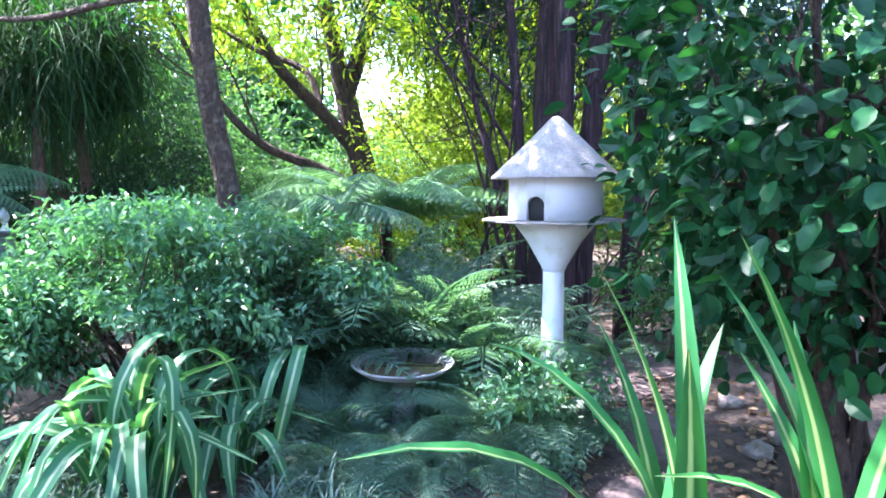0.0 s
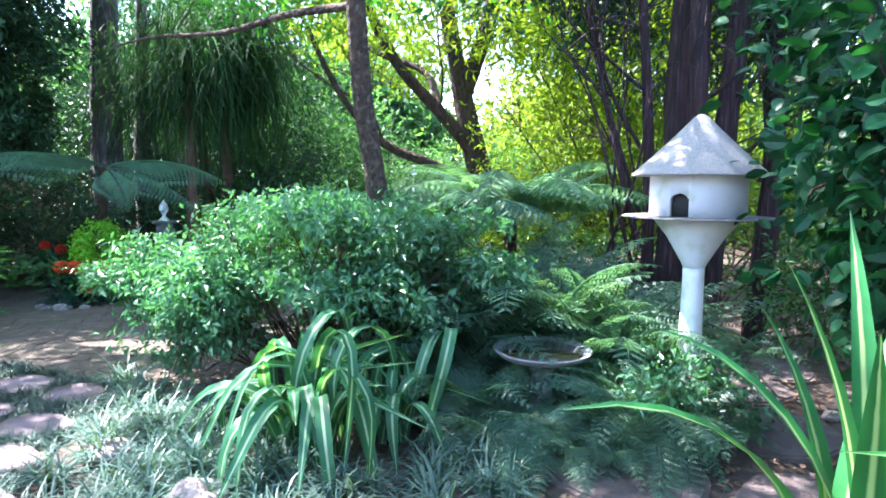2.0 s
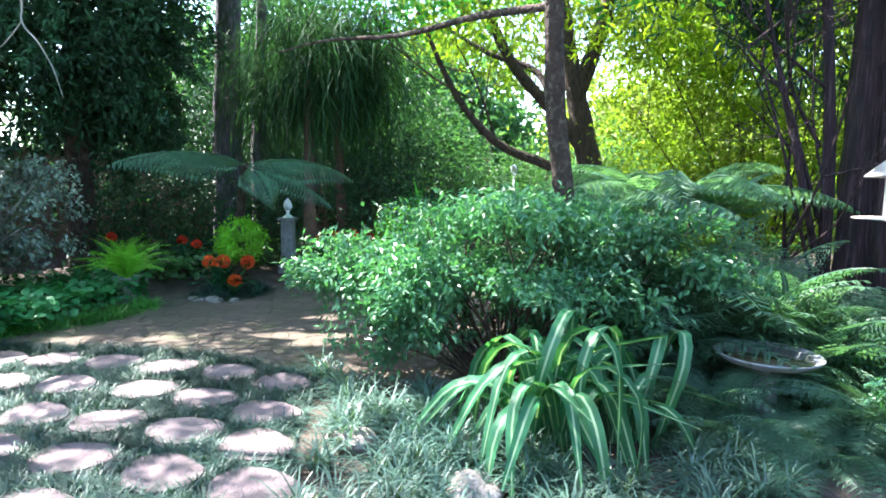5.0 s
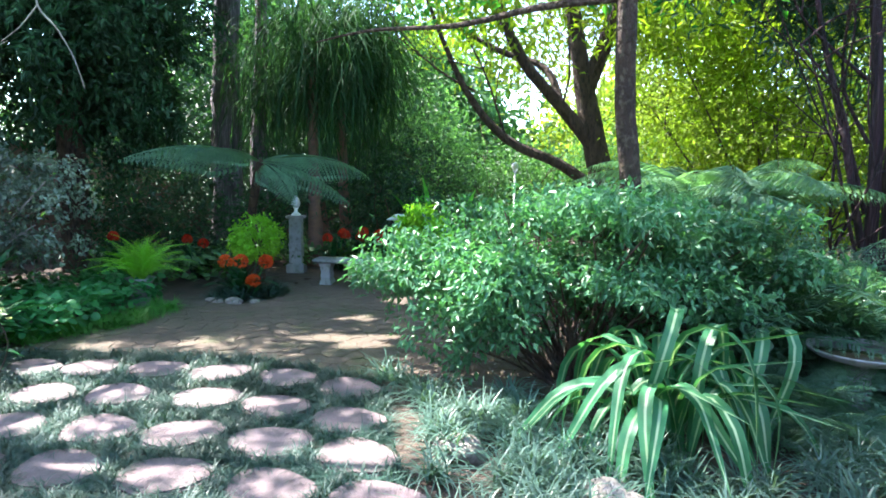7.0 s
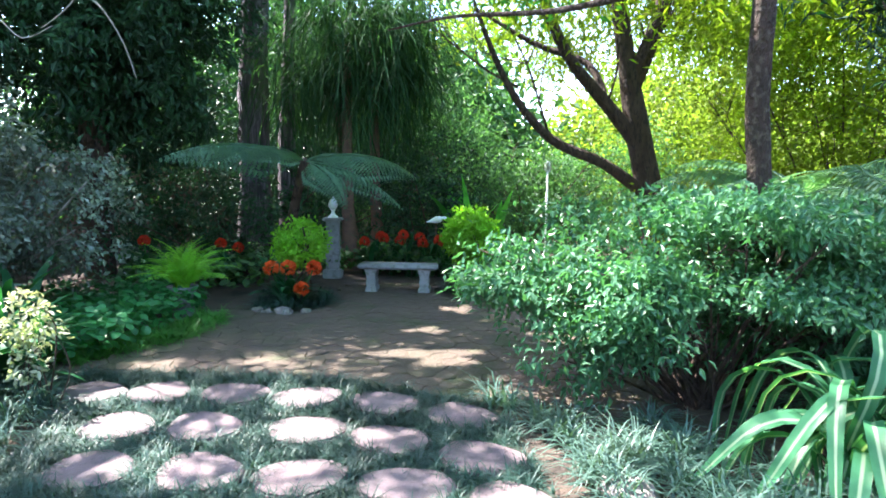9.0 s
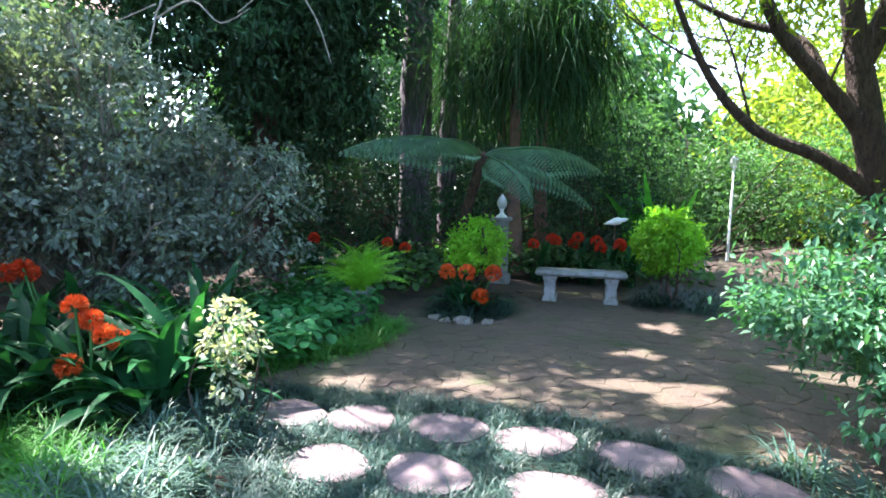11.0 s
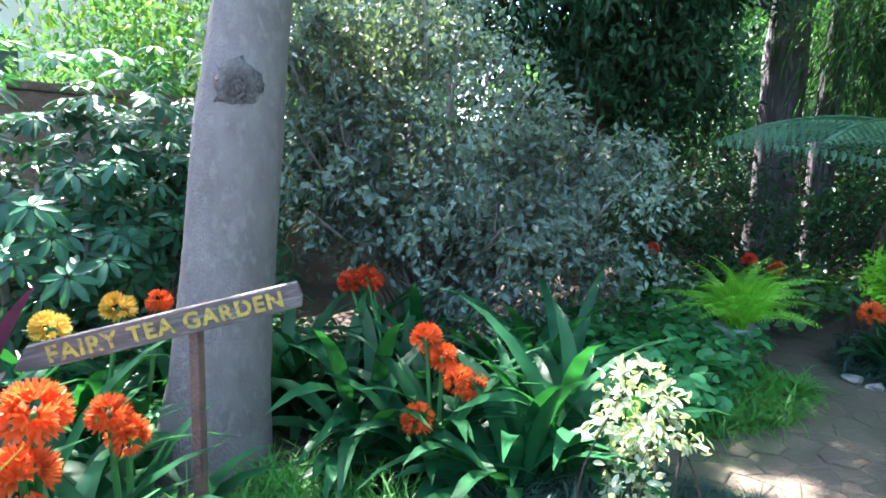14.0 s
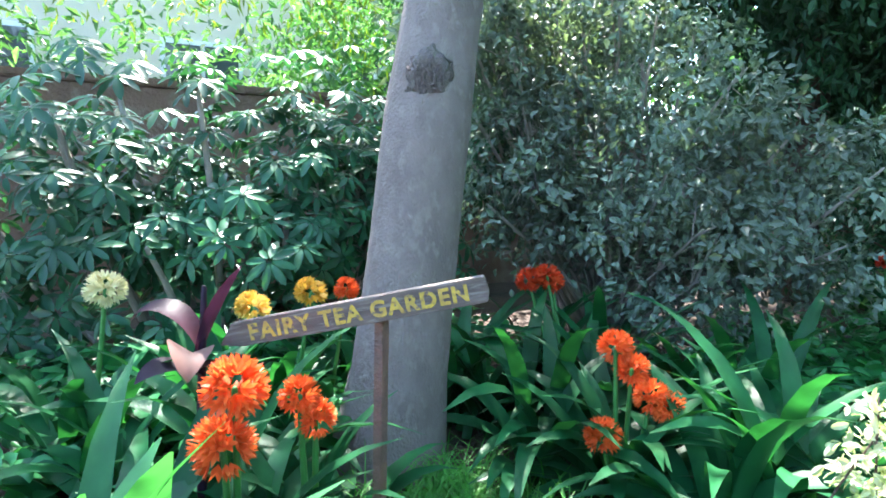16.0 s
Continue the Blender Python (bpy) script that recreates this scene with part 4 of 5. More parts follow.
# Sunlight on this thicket comes from its brighter leaf colour.
shrub("yellow_green_thicket", "tall thicket with fine leaves, sunlight put into their yellow-green", (1.0, 8.6, 0), [((0.3, 8.6, 1.9), (1.5, 0.9, 1.8), 420), ((2.2, 8.6, 2.3), (1.6, 1.0, 2.1), 420), ((-0.6, 8.3, 0.9), (1.0, 0.7, 0.9), 150)],
      LEAF_SUNLIT, SMALL, 0.085, 18, 0.16, 57, stems=9, shell=0.2)
shrub("green_thicket", "dense mid-green thicket at the back of the terrace", (-3.2, 13.0, 0), [((-3.5, 13.2, 1.2), (2.2, 0.9, 1.2), 260), ((-5.8, 12.6, 1.8), (2.0, 0.9, 2.0), 320), ((-1.0, 12.8, 1.3), (1.4, 0.9, 1.3), 200)], LEAF_WOODS, SMALL, 0.11, 18, 0.2, 58, stems=5)
# The dark leaf colour here paints the deep shade under the palms.
shrub("green_thicket", "green thicket below the palms, shade put into its dark leaves", (-7.6, 10.4, 0), [((-7.4, 10.6, 1.5), (1.8, 0.7, 1.7), 330), ((-9.6, 9.4, 1.2), (1.2, 1.2, 1.2), 220), ((-5.2, 10.5, 1.3), (1.5, 0.6, 1.4), 260)], LEAF_DARK, SMALL, 0.09, 16, 0.16, 59, stems=5)
shrub("green_thicket", "low dark undergrowth below the multistem tree", (1.5, 6.6, 0), [((0.4, 6.9, 0.45), (1.1, 0.6, 0.5), 160), ((2.3, 5.2, 0.5), (0.9, 0.8, 0.55), 160), ((2.6, 7.2, 1.0), (1.2, 0.9, 1.0), 200)], LEAF_WOODS, SMALL, 0.08, 16, 0.13, 60, stems=5)

# Both of these fill shaded gaps with darkened leaves.
shrub("green_thicket", "undergrowth around the foot of the rough-barked trunk, leaf colour darkened for shade", (-7.4, 8.3, 0), [((-7.9, 8.2, 0.8), (0.9, 0.5, 0.9), 130), ((-6.75, 9.1, 0.9), (0.8, 0.3, 1.0), 110), ((-8.9, 7.6, 0.7), (0.7, 0.7, 0.7), 90)], LEAF_DARK, SMALL, 0.10, 18, 0.12, 62, stems=4)
shrub("green_thicket", "glossy undergrowth behind the stone bench, leaf colour darkened for shade", (-4.7, 9.7, 0), [((-5.0, 9.6, 0.9), (0.9, 0.3, 1.0), 120)], LEAF_DARK, SMALL, 0.11, 18, 0.12, 63, stems=4)
shrub("leafy_bush", "low fresh green bush at the foot of the dovecote", (0.45, 3.1, 0), [((0.5, 3.05, 0.36), (0.3, 0.2, 0.28), 46), ((0.75, 3.15, 0.25), (0.2, 0.18, 0.2), 22)], LEAF_SHRUB, leaf_shape(0.46, 0.06, 0.2), 0.06, 14, 0.05, 64, stems=3, stem_r=0.008, droop=0.3, lift=1.0)


def umbrella_shrub():
    r = np.random.default_rng(61)
    ob = thing("umbrella_shrub", "large umbrella shrub with glossy whorled leaves", "shrub", (-9.0, 1.7, 0))
    pieces = []
    shape = leaf_shape(0.34, 0.06, 0.15, fine=True)
    for c, rad, n in (((0.1, 0.0, 1.05), (0.85, 1.5, 0.95), 560), ((-0.3, -1.4, 1.0), (0.8, 1.2, 0.95), 360), ((-0.2, 0.9, 1.35), (0.8, 0.9, 0.65), 210)):
        p, d = blob_points(r, n, c, rad, 0.25, 0.3)
        for a, b in zip(p, d):
            axis = unit(b * 0.6 + np.array([0.25, -0.1, 0.9]) + r.normal(size=3) * 0.25)
            u = unit(np.cross(axis, r.normal(size=3)))
            w = np.cross(axis, u)
            k = 8
            ang = np.arange(k) * 2 * np.pi / k
            ways = np.cos(ang)[:, None] * u + np.sin(ang)[:, None] * w - 0.28 * axis
            pieces.append(scatter(shape, a + ways * 0.015, ways, np.repeat(axis[None], k, 0), 0.125 * r.uniform(0.7, 1.15, k)))
        for _ in range(9):
            t = np.array(c) + r.normal(size=3) * np.array(rad) * 0.4
            sv, sf = tube([(r.normal() * 0.2, t[1] * 0.5 + r.normal() * 0.2, -0.03), t * np.array([0.6, 0.8, 0.5]), t], [0.03, 0.022, 0.012], 6)
            hang("stem", mesh_of("stem", sv, sf, BARK_PALE, smooth=True), ob)
    v, f = join(pieces)
    hang("foliage", mesh_of("foliage", v, f, LEAF_SCHEFF, smooth=True), ob)


umbrella_shrub()


def far_woods(name, label, mat, centre, spread, n, size, seed, z0=0.0):
    r = np.random.default_rng(seed)
    blobs = []
    for _ in range(n):
        x, y = r.uniform(-1, 1) * spread[0] + centre[0], r.uniform(-1, 1) * spread[1] + centre[1]
        h = r.uniform(0.55, 1.1) * spread[2]
        blobs.append(((x, y, z0 + h * 0.55), (1.7, 1.3, h * 0.58), 115))
    v, f = foliage(r, blobs, SMALL, size, 11, size * 1.7, 0.3, 0.25, 0.35)
    tagged(new(name, mesh_of(name, v, f, mat)), label, "woods", kind="stuff")


far_woods("far_woods", "tall woodland behind the garden in mixed greens", LEAF_WOODS, (-12, 18, 0), (6.5, 2.5, 5.6), 26, 0.26, 71)
far_woods("far_woods", "low sunlit growth behind the forked tree", LEAF_WOODS, (-2.5, 17, 0), (4, 2.0, 2.0), 14, 0.22, 78)
far_woods("far_woods", "distant treetops closing the view", LEAF_WOODS, (-13, 23, 0), (8, 1.5, 6.5), 24, 0.6, 77)
far_woods("far_woods", "distant low treetops, sunlight put into their leaf colour", LEAF_WOODS_SUNLIT, (6.5, 24, 0), (8, 1.5, 4.0), 22, 0.5, 79)
# Shade behind the palms is in the dark leaf colour.
far_woods("far_woods", "dense trees behind the palms, shade put into their dark leaves", LEAF_DARK, (-9.2, 12.6, 0), (3.2, 1.2, 6.0), 12, 0.16, 76)
far_woods("far_woods", "woodland beyond the terrace, sunlight put into its light green", LEAF_WOODS_SUNLIT, (4.5, 15.5, 0), (5.5, 2.0, 4.2), 17, 0.2, 72)
far_woods("far_woods", "tall trees behind the yellow-green thicket, sunlight put into their leaves", LEAF_WOODS_SUNLIT, (5.5, 19.5, 0), (7.0, 1.5, 8.5), 15, 0.24, 70)
far_woods("far_woods", "tall shaded trees behind the strap-leaved palms", LEAF_WOODS, (-11.0, 15.5, 0), (4.6, 1.2, 9.0), 26, 0.22, 69)
far_woods("far_woods", "shaded woodland beside the garden", LEAF_WOODS, (7.5, 6, 0), (2.0, 11, 6.0), 26, 0.26, 73)
far_woods("far_woods", "trees beyond the garden wall", LEAF_WOODS, (-13.0, 3, 0), (1.3, 9, 4.5), 19, 0.15, 74)
# Never in view: added to close off open sky behind the camera.
far_woods("far_woods", "unseen woodland added on the side the walk comes from", LEAF_WOODS, (-3, -7.5, 0), (11, 2.0, 6.0), 18, 0.3, 75)

tree("weeping_tree", "slim tree by the wall with hanging light green sprays", BARK_BROWN,
     [([(-10.5, -0.9, -0.05), (-10.5, -0.8, 1.6), (-10.3, -0.5, 3.0), (-10.0, 0.0, 4.4)], [0.1, 0.08, 0.06, 0.03]), ([(-10.4, -0.7, 2.2), (-10.2, 0.4, 3.0), (-10.1, 1.4, 3.5)], [0.04, 0.03, 0.012])],
     # The layered lobes are unseen plates added overhead to shade umbrella and grey shrubs.
     [((-10.0, 0.2, 3.7), (1.1, 1.5, 0.7), 190), ((-10.2, -1.6, 3.4), (0.9, 1.0, 0.7), 110), ((-10.2, 1.9, 3.4), (0.8, 0.7, 0.5), 60)] + layered(157, [((-11.8, 1.8, 6.0), (1.6, 2.6, 0.4), 30), ((-11.2, 5.0, 6.8), (1.6, 2.4, 0.4), 24)], (0.7, 0.7, 0.3), 22), LEAF_WOODS_SUNLIT, NARROW, 0.10, 34, 0.08, 27, droop=0.8, weep=0.8)


# ---- built things ----
def dovecote(place):
    ob = thing("dovecote", "white plastered dovecote with conical roof on a post", "dovecote", place)
    part("post", lathe([(0.075, -0.02), (0.072, 0.1), (0.066, 0.5), (0.062, 0.9), (0.062, 0.99), (0.0, 0.99)], 28), WHITE_PLASTER, ob)
    part("funnel", lathe([(0.0, 0.96), (0.062, 0.97), (0.075, 1.0), (0.16, 1.15), (0.245, 1.261), (0.0, 1.262)], 40), WHITE_PLASTER, ob, "white conical bracket with algae stain")
    part("platform", lathe([(0, 1.262), (0.42, 1.271), (0.43, 1.274), (0.426, 1.279), (0.26, 1.281), (0, 1.282)], 48), BOARD_GREY, ob, "thin round landing board")
    # the drum, with an arched doorway through its side
    bm = bmesh.new()
    n, r_out, r_in, z0, z1 = 220, 0.272, 0.245, 1.282, 1.53
    dw, dz, mid = 0.056, 1.36, -124.0

    def top_of(a):
        off = (a - mid + 180) % 360 - 180
        s = radians(off) * r_out
        return dz + math.sqrt(max(dw * dw - s * s, 0)) if abs(s) < dw else None
    for i in range(n):
        a0, a1 = 360 * i / n, 360 * (i + 1) / n
        t = top_of((a0 + a1) / 2)
        lo = t if t else z0
        c = [[(rr * math.cos(radians(a)), rr * math.sin(radians(a)), z) for z in (lo, z1)] for rr in (r_out, r_in) for a in (a0, a1)]
        v = [[bm.verts.new(p) for p in pair] for pair in c]
        bm.faces.new((v[0][0], v[1][0], v[1][1], v[0][1]))
        bm.faces.new((v[3][0], v[2][0], v[2][1], v[3][1]))
        bm.faces.new((v[1][0], v[0][0], v[2][0], v[3][0]))
        for e, at in ((0, a0 - 180 / n), (1, a1 + 180 / n)):
            o = top_of(at)
            if bool(o) != bool(t) and t is None:
                bm.faces.new((v[e][0], v[e][1], v[2 + e][1], v[2 + e][0]))
    bmesh.ops.remove_doubles(bm, verts=bm.verts, dist=1e-5)
    part("drum", bm, WHITE_PLASTER, ob, "white round house wall with arched doorway")
    # Lining that paints the unlit inside black.
    part("inner_floor", lathe([(0, 1.284), (0.24, 1.2845), (0.24, 1.51), (0.236, 1.51), (0.236, 1.288), (0, 1.288)], 32), DARK_HOLE, ob, "near-black lining painted as the shade inside")
    bm = lathe([(0, 1.525), (0.372, 1.515), (0.38, 1.52), (0.376, 1.528), (0.26, 1.638), (0.13, 1.765), (0.045, 1.855), (0.02, 1.874), (0, 1.88)], 56)
    for v in bm.verts:
        v.co += v.normal * 0.006 * noise.noise(v.co * 22)
    part("roof", bm, ROOF_RENDER, ob, "weathered rough grey-white conical roof")
    part("footing", lathe([(0.13, -0.05), (0.12, 0.05), (0.10, 0.07), (0, 0.07)], 24), GREY_STONE, ob)
    return ob


dovecote((0.66, 3.5, 0))


def bird_bath(place):
    ob = thing("bird_bath", "shallow round stone bird bath half hidden by ferns", "bird bath", place)
    part("pedestal", lathe([(0.15, -0.03), (0.14, 0.04), (0.07, 0.09), (0.06, 0.3), (0.1, 0.39), (0, 0.39)], 28), GREY_STONE, ob)
    part("bowl", lathe([(0, 0.385), (0.12, 0.388), (0.25, 0.425), (0.29, 0.457), (0.298, 0.466), (0.29, 0.471), (0.278, 0.464), (0.2, 0.432), (0, 0.415)], 56), GREY_STONE, ob, "pale-rimmed shallow bowl")
    part("water", lathe([(0, 0.452), (0.262, 0.452), (0.262, 0.449), (0, 0.449)], 48), WATER, ob, "thin brown standing water")


bird_bath((-0.23, 3.33, 0))


def stone_bench(place, turn):
    ob = thing("stone_bench", "small cast stone garden bench with carved legs", "bench", place, turn=turn)
    bm = box(1.02, 0.36, 0.055, 0.016, (0, 0, 0.33))
    part("seat", bm, GREY_STONE, ob)
    for s in (-0.34, 0.34):
        bm = bmesh.new()
        prof = [(0.0, 0.08), (0.05, 0.075), (0.075, 0.055), (0.14, 0.066), (0.17, 0.054), (0.245, 0.068), (0.275, 0.08), (0.304, 0.085)]
        rings = [[bm.verts.new((s + x * w, y * (0.13 + 0.35 * (w - 0.05)), z)) for x, y in ((-1, -1), (1, -1), (1, 1), (-1, 1))] for z, w in prof]
        for a, b in zip(rings, rings[1:]):
            for i in range(4):
                bm.faces.new((a[i], a[(i + 1) % 4], b[(i + 1) % 4], b[i]))
        bm.faces.new(rings[0][::-1])
        bm.faces.new(rings[-1])
        bmesh.ops.bevel(bm, geom=bm.edges[:], offset=0.006, segments=1, affect="EDGES")
        part("leg", bm, GREY_STONE, ob, smooth=False)


stone_bench((-4.77, 7.2, 0), 8)


def pillar(place):
    ob = thing("stone_pillar", "square grey stone pillar with moulded cap", "pillar", place, turn=12)
    part("plinth", box(0.27, 0.27, 0.14, 0.012, (0, 0, 0.06)), GREY_STONE, ob, smooth=False)
    part("shaft", box(0.19, 0.19, 0.30, 0.01, (0, 0, 0.27)), GREY_STONE, ob, smooth=False)
    part("band", box(0.215, 0.215, 0.04, 0.008, (0, 0, 0.43)), GREY_STONE, ob, smooth=False)
    part("shaft", box(0.185, 0.185, 0.39, 0.01, (0, 0, 0.64)), GREY_STONE, ob, smooth=False)
    part("cap", box(0.28, 0.28, 0.045, 0.014, (0, 0, 0.855)), GREY_STONE, ob, smooth=False)
    lamp = thing("glass_lantern", "pale glass flame lantern standing on the pillar", "lantern", (place[0], place[1], 0.877))
    part("foot", lathe([(0.075, 0), (0.07, 0.02), (0.03, 0.05), (0.022, 0.09), (0.04, 0.115), (0, 0.115)], 24), WHITE_PLASTER, lamp)
    part("shade", lathe([(0, 0.112), (0.04, 0.115), (0.068, 0.165), (0.07, 0.20), (0.05, 0.255), (0.02, 0.29), (0.008, 0.31), (0, 0.312)], 28), GLASS, lamp, "frosted pale glass")


pillar((-5.97, 8.05, 0))


def sign(a, b, post_at):
    """A board from a to b, nailed to a post."""
    ob = thing("garden_sign", "weathered wooden arrow sign with worn yellow lettering", "sign", (post_at[0], post_at[1], 0))
    part("post", box(0.034, 0.03, 0.95, 0.002, (0, 0, 0.42)), RUST, ob, "thin rusty steel post", pose(0, 0, 0, 0, 0, 30), smooth=False)
    a, b = Vector(a), Vector(b)
    x = (b - a).normalized()
    y = Vector((0, 0, 1)).cross(x).normalized()
    m = Matrix.Translation(-Vector((post_at[0], post_at[1], 0))) @ Matrix.Translation((a + b) / 2) @ Matrix((x, y, x.cross(y))).transposed().to_4x4()
    ln, h, th = (b - a).length, 0.078, 0.022
    bm = bmesh.new()
    outline = [(-ln / 2, -h * 0.32), (-ln / 2 + 0.07, -h / 2), (0, -h * 0.52), (ln / 2 - 0.01, -h / 2), (ln / 2, -h * 0.1), (ln / 2 - 0.006, h / 2), (0, h * 0.5), (-ln / 2 + 0.05, h * 0.47)]
    f = bm.faces.new([bm.verts.new((u, -th / 2, w)) for u, w in outline])
    for g in bmesh.ops.extrude_face_region(bm, geom=[f])["geom"]:
        if isinstance(g, bmesh.types.BMVert):
            g.co.y = th / 2
    bmesh.ops.bevel(bm, geom=bm.edges[:], offset=0.003, segments=1, affect="EDGES")
    board = part("board", bm, OLD_WOOD, ob, "split grey-brown wooden board", m, smooth=False)
    text = bpy.data.curves.new("letters", "FONT")
    text.body, text.size, text.extrude, text.align_x, text.align_y = "FAIRY TEA GARDEN", 0.066, 0.001, "CENTER", "CENTER"
    text.space_character, text.offset = 1.15, 0.0022
    tmp = new("letters", text)
    me = bpy.data.meshes.new_from_object(tmp.evaluated_get(bpy.context.evaluated_depsgraph_get()))
    bpy.data.objects.remove(tmp)
    bm = bmesh.new()
    bm.from_mesh(me)
    bmesh.ops.remove_doubles(bm, verts=bm.verts, dist=1e-6)
    bm.verts.index_update()
    left = set(bm.verts)
    while left:
        island, todo = set(), [next(iter(left))]
        while todo:
            v = todo.pop()
            if v not in island:
                island.add(v)
                todo += [e.other_vert(v) for e in v.link_edges]
        left -= island
        one = bm.copy()
        keep_index = {v.index for v in island}
        bmesh.ops.delete(one, geom=[v for v in one.verts if v.index not in keep_index], context="VERTS")
        part("letter", one, SIGN_PAINT, board, "worn yellow painted letter", Matrix.Translation((0.02, -th / 2 - 0.0015, -0.003)) @ Matrix.Rotation(radians(90), 4, "X"), smooth=False)
    bm.free()


sign((-6.98, 1.18, 0.785), (-6.565, 1.863, 0.973), (-6.75, 1.61))


def lamp_post(place):
    ob = thing("garden_lamp_post", "thin pale garden lamp post beside the path", "lamp post", place)
    part("pole", lathe([(0.03, -0.03), (0.022, 0.3), (0.018, 1.65), (0, 1.65)], 12), WHITE_PLASTER, ob)
    part("shade", lathe([(0, 1.64), (0.05, 1.65), (0.075, 1.74), (0.06, 1.83), (0, 1.87)], 18), GLASS, ob)


lamp_post((-2.9, 12.0, 0))


def bird_ornament(place):
    ob = thing("garden_ornament", "small white bird ornament on a thin stake", "ornament", place, turn=25)
    part("stake", lathe([(0.006, -0.05), (0.006, 0.9), (0, 0.9)], 8), RUST, ob)
    bm = lathe([(0, -0.16), (0.012, -0.13), (0.03, -0.07), (0.055, 0.0), (0.05, 0.06), (0.028, 0.1), (0.03, 0.13), (0.022, 0.155), (0.006, 0.175), (0, 0.2)], 18)
    part("body", bm, WHITE_PLASTER, ob, "white rounded bird body", Matrix.Translation((0, 0, 0.94)) @ Matrix.Rotation(radians(78), 4, "Y"))


bird_ornament((-4.56, 8.7, -0.1))


# ---- stones ----
def stepping_stones():
    r = np.random.default_rng(81)
    spots = [(-5.79, 3.1), (-5.38, 3.2), (-4.88, 3.27), (-4.41, 3.32), (-3.89, 3.33), (-3.38, 3.22), (-5.27, 2.67), (-4.79, 2.76), (-4.21, 2.84), (-3.72, 2.82), (-3.2, 2.7), (-5.04, 2.19), (-4.52, 2.28), (-4.03, 2.33),
             (-3.51, 2.34), (-3.0, 2.27), (-4.85, 1.75), (-4.37, 1.84), (-3.83, 1.88), (-3.28, 1.87), (-2.77, 1.86), (-4.1, 1.38), (-3.6, 1.42), (-3.05, 1.42), (-2.55, 1.4), (-4.6, 1.3), (-3.4, 0.95), (-2.85, 0.95), (-2.35, 0.9), (-3.95, 0.9), (-4.5, 0.85)]
    meshes = []
    for k in range(5):
        bm = bmesh.new()
        n = 22
        ph = r.uniform(0, 6.28, 3)
        top = []
        for i in range(n):
            a = 2 * math.pi * i / n
            q = 1 + 0.07 * math.sin(2 * a + ph[0]) + 0.05 * math.sin(3 * a + ph[1]) + 0.02 * math.sin(7 * a + ph[2])
            top.append(bm.verts.new((0.225 * q * math.cos(a), 0.195 * q * math.sin(a), 0.024)))
        f = bm.faces.new(top)
        res = bmesh.ops.extrude_face_region(bm, geom=[f])["geom"]
        for g in res:
            if isinstance(g, bmesh.types.BMVert):
                g.co.z = -0.04
        bmesh.ops.recalc_face_normals(bm, faces=bm.faces)
        bmesh.ops.bevel(bm, geom=[e for e in bm.edges if all(v.co.z > 0.02 for v in e.verts)], offset=0.012, segments=2, affect="EDGES")
        me = bpy.data.meshes.new("stepping_stone")
        bm.to_mesh(me)
        bm.free()
        me.materials.append(FLAGSTONE)
        meshes.append(me)
    for i, (x, y) in enumerate(spots):
        ob = new("stepping_stone", meshes[i % 5])
        ob.matrix_world = pose(x, y, r.uniform(-0.006, 0.004), r.uniform(-1, 1), r.uniform(-1, 1), r.uniform(-15, 15))
        tagged(ob, "round pinkish stepping stone set in dark mondo grass", "stepping stone", "stepping stones in the grass")
    # larger dark flags on the path by the dovecote
    dark = [me.copy() for me in meshes]
    for me in dark:
        me.materials[0] = DARK_FLAG
    for x, y, s, tilt in ((0.2, 2.72, 1.75, 0), (1.25, 4.25, 1.6, 1), (1.6, 4.75, 1.5, -1), (0.95, 2.55, 1.5, 0), (1.2, 3.45, 1.7, 0), (-0.55, 2.2, 1.3, 0), (0.55, 2.05, 1.4, 0)):
        ob = new("flagstone", dark[int(abs(x * 10)) % 5])
        ob.matrix_world = pose(x, y, -0.012, tilt, 0, x * 70) @ Matrix.Diagonal((s, s, 1, 1))
        tagged(ob, "large flat brown flagstone in the soil path", "flagstone", "flagstones of the side path")
    return spots


STONES = stepping_stones()
r_rock = np.random.default_rng(82)
for i, (x, y, s) in enumerate(((-5.62, 5.62, 0.1), (-5.8, 5.6, 0.06), (-5.42, 5.7, 0.07), (-5.95, 5.66, 0.07), (-2.25, 4.35, 0.12), (1.75, 3.15, 0.09), (2.0, 3.3, 0.1), (2.1, 2.95, 0.08), (1.6, 3.75, 0.06), (-1.75, 2.05, 0.17), (-2.5, 2.45, 0.14), (1.95, 3.9, 0.08))):
    bm = stone_bm(r_rock, s, s * 0.8, s * 0.6, i)
    me = bpy.data.meshes.new("rock")
    for f in bm.faces:
        f.smooth = True
    bm.to_mesh(me)
    bm.free()
    me.materials.append(ROCK)
    ob = new("rock", me)
    ob.matrix_world = pose(x, y, s * 0.12, 0, 0, 50 * i)
    tagged(ob, "small pale rounded rock lying on the soil", "rock", "rocks at the bed edges")


# ---- plants with separate leaves ----
def leafy(name, label, category, place, meshes, n, seed, group="", leaf="leaf", radius=0.03, tilt=6.0, turn=0.0, arc=360.0, scale=(0.75, 1.1)):
    r = np.random.default_rng(seed)
    ob = thing(name, label, category, place, group)
    for i in range(n):
        a = turn + arc * (i + r.uniform(-0.4, 0.4)) / n * (7 if arc > 300 else 1)
        s = r.uniform(*scale)
        hang(leaf, meshes[i % len(meshes)], ob, pose(r.normal() * radius, r.normal() * radius, -0.01, r.uniform(-tilt, tilt), r.uniform(-tilt, tilt), a) @ Matrix.Diagonal((1, s, s, 1)))
    return ob


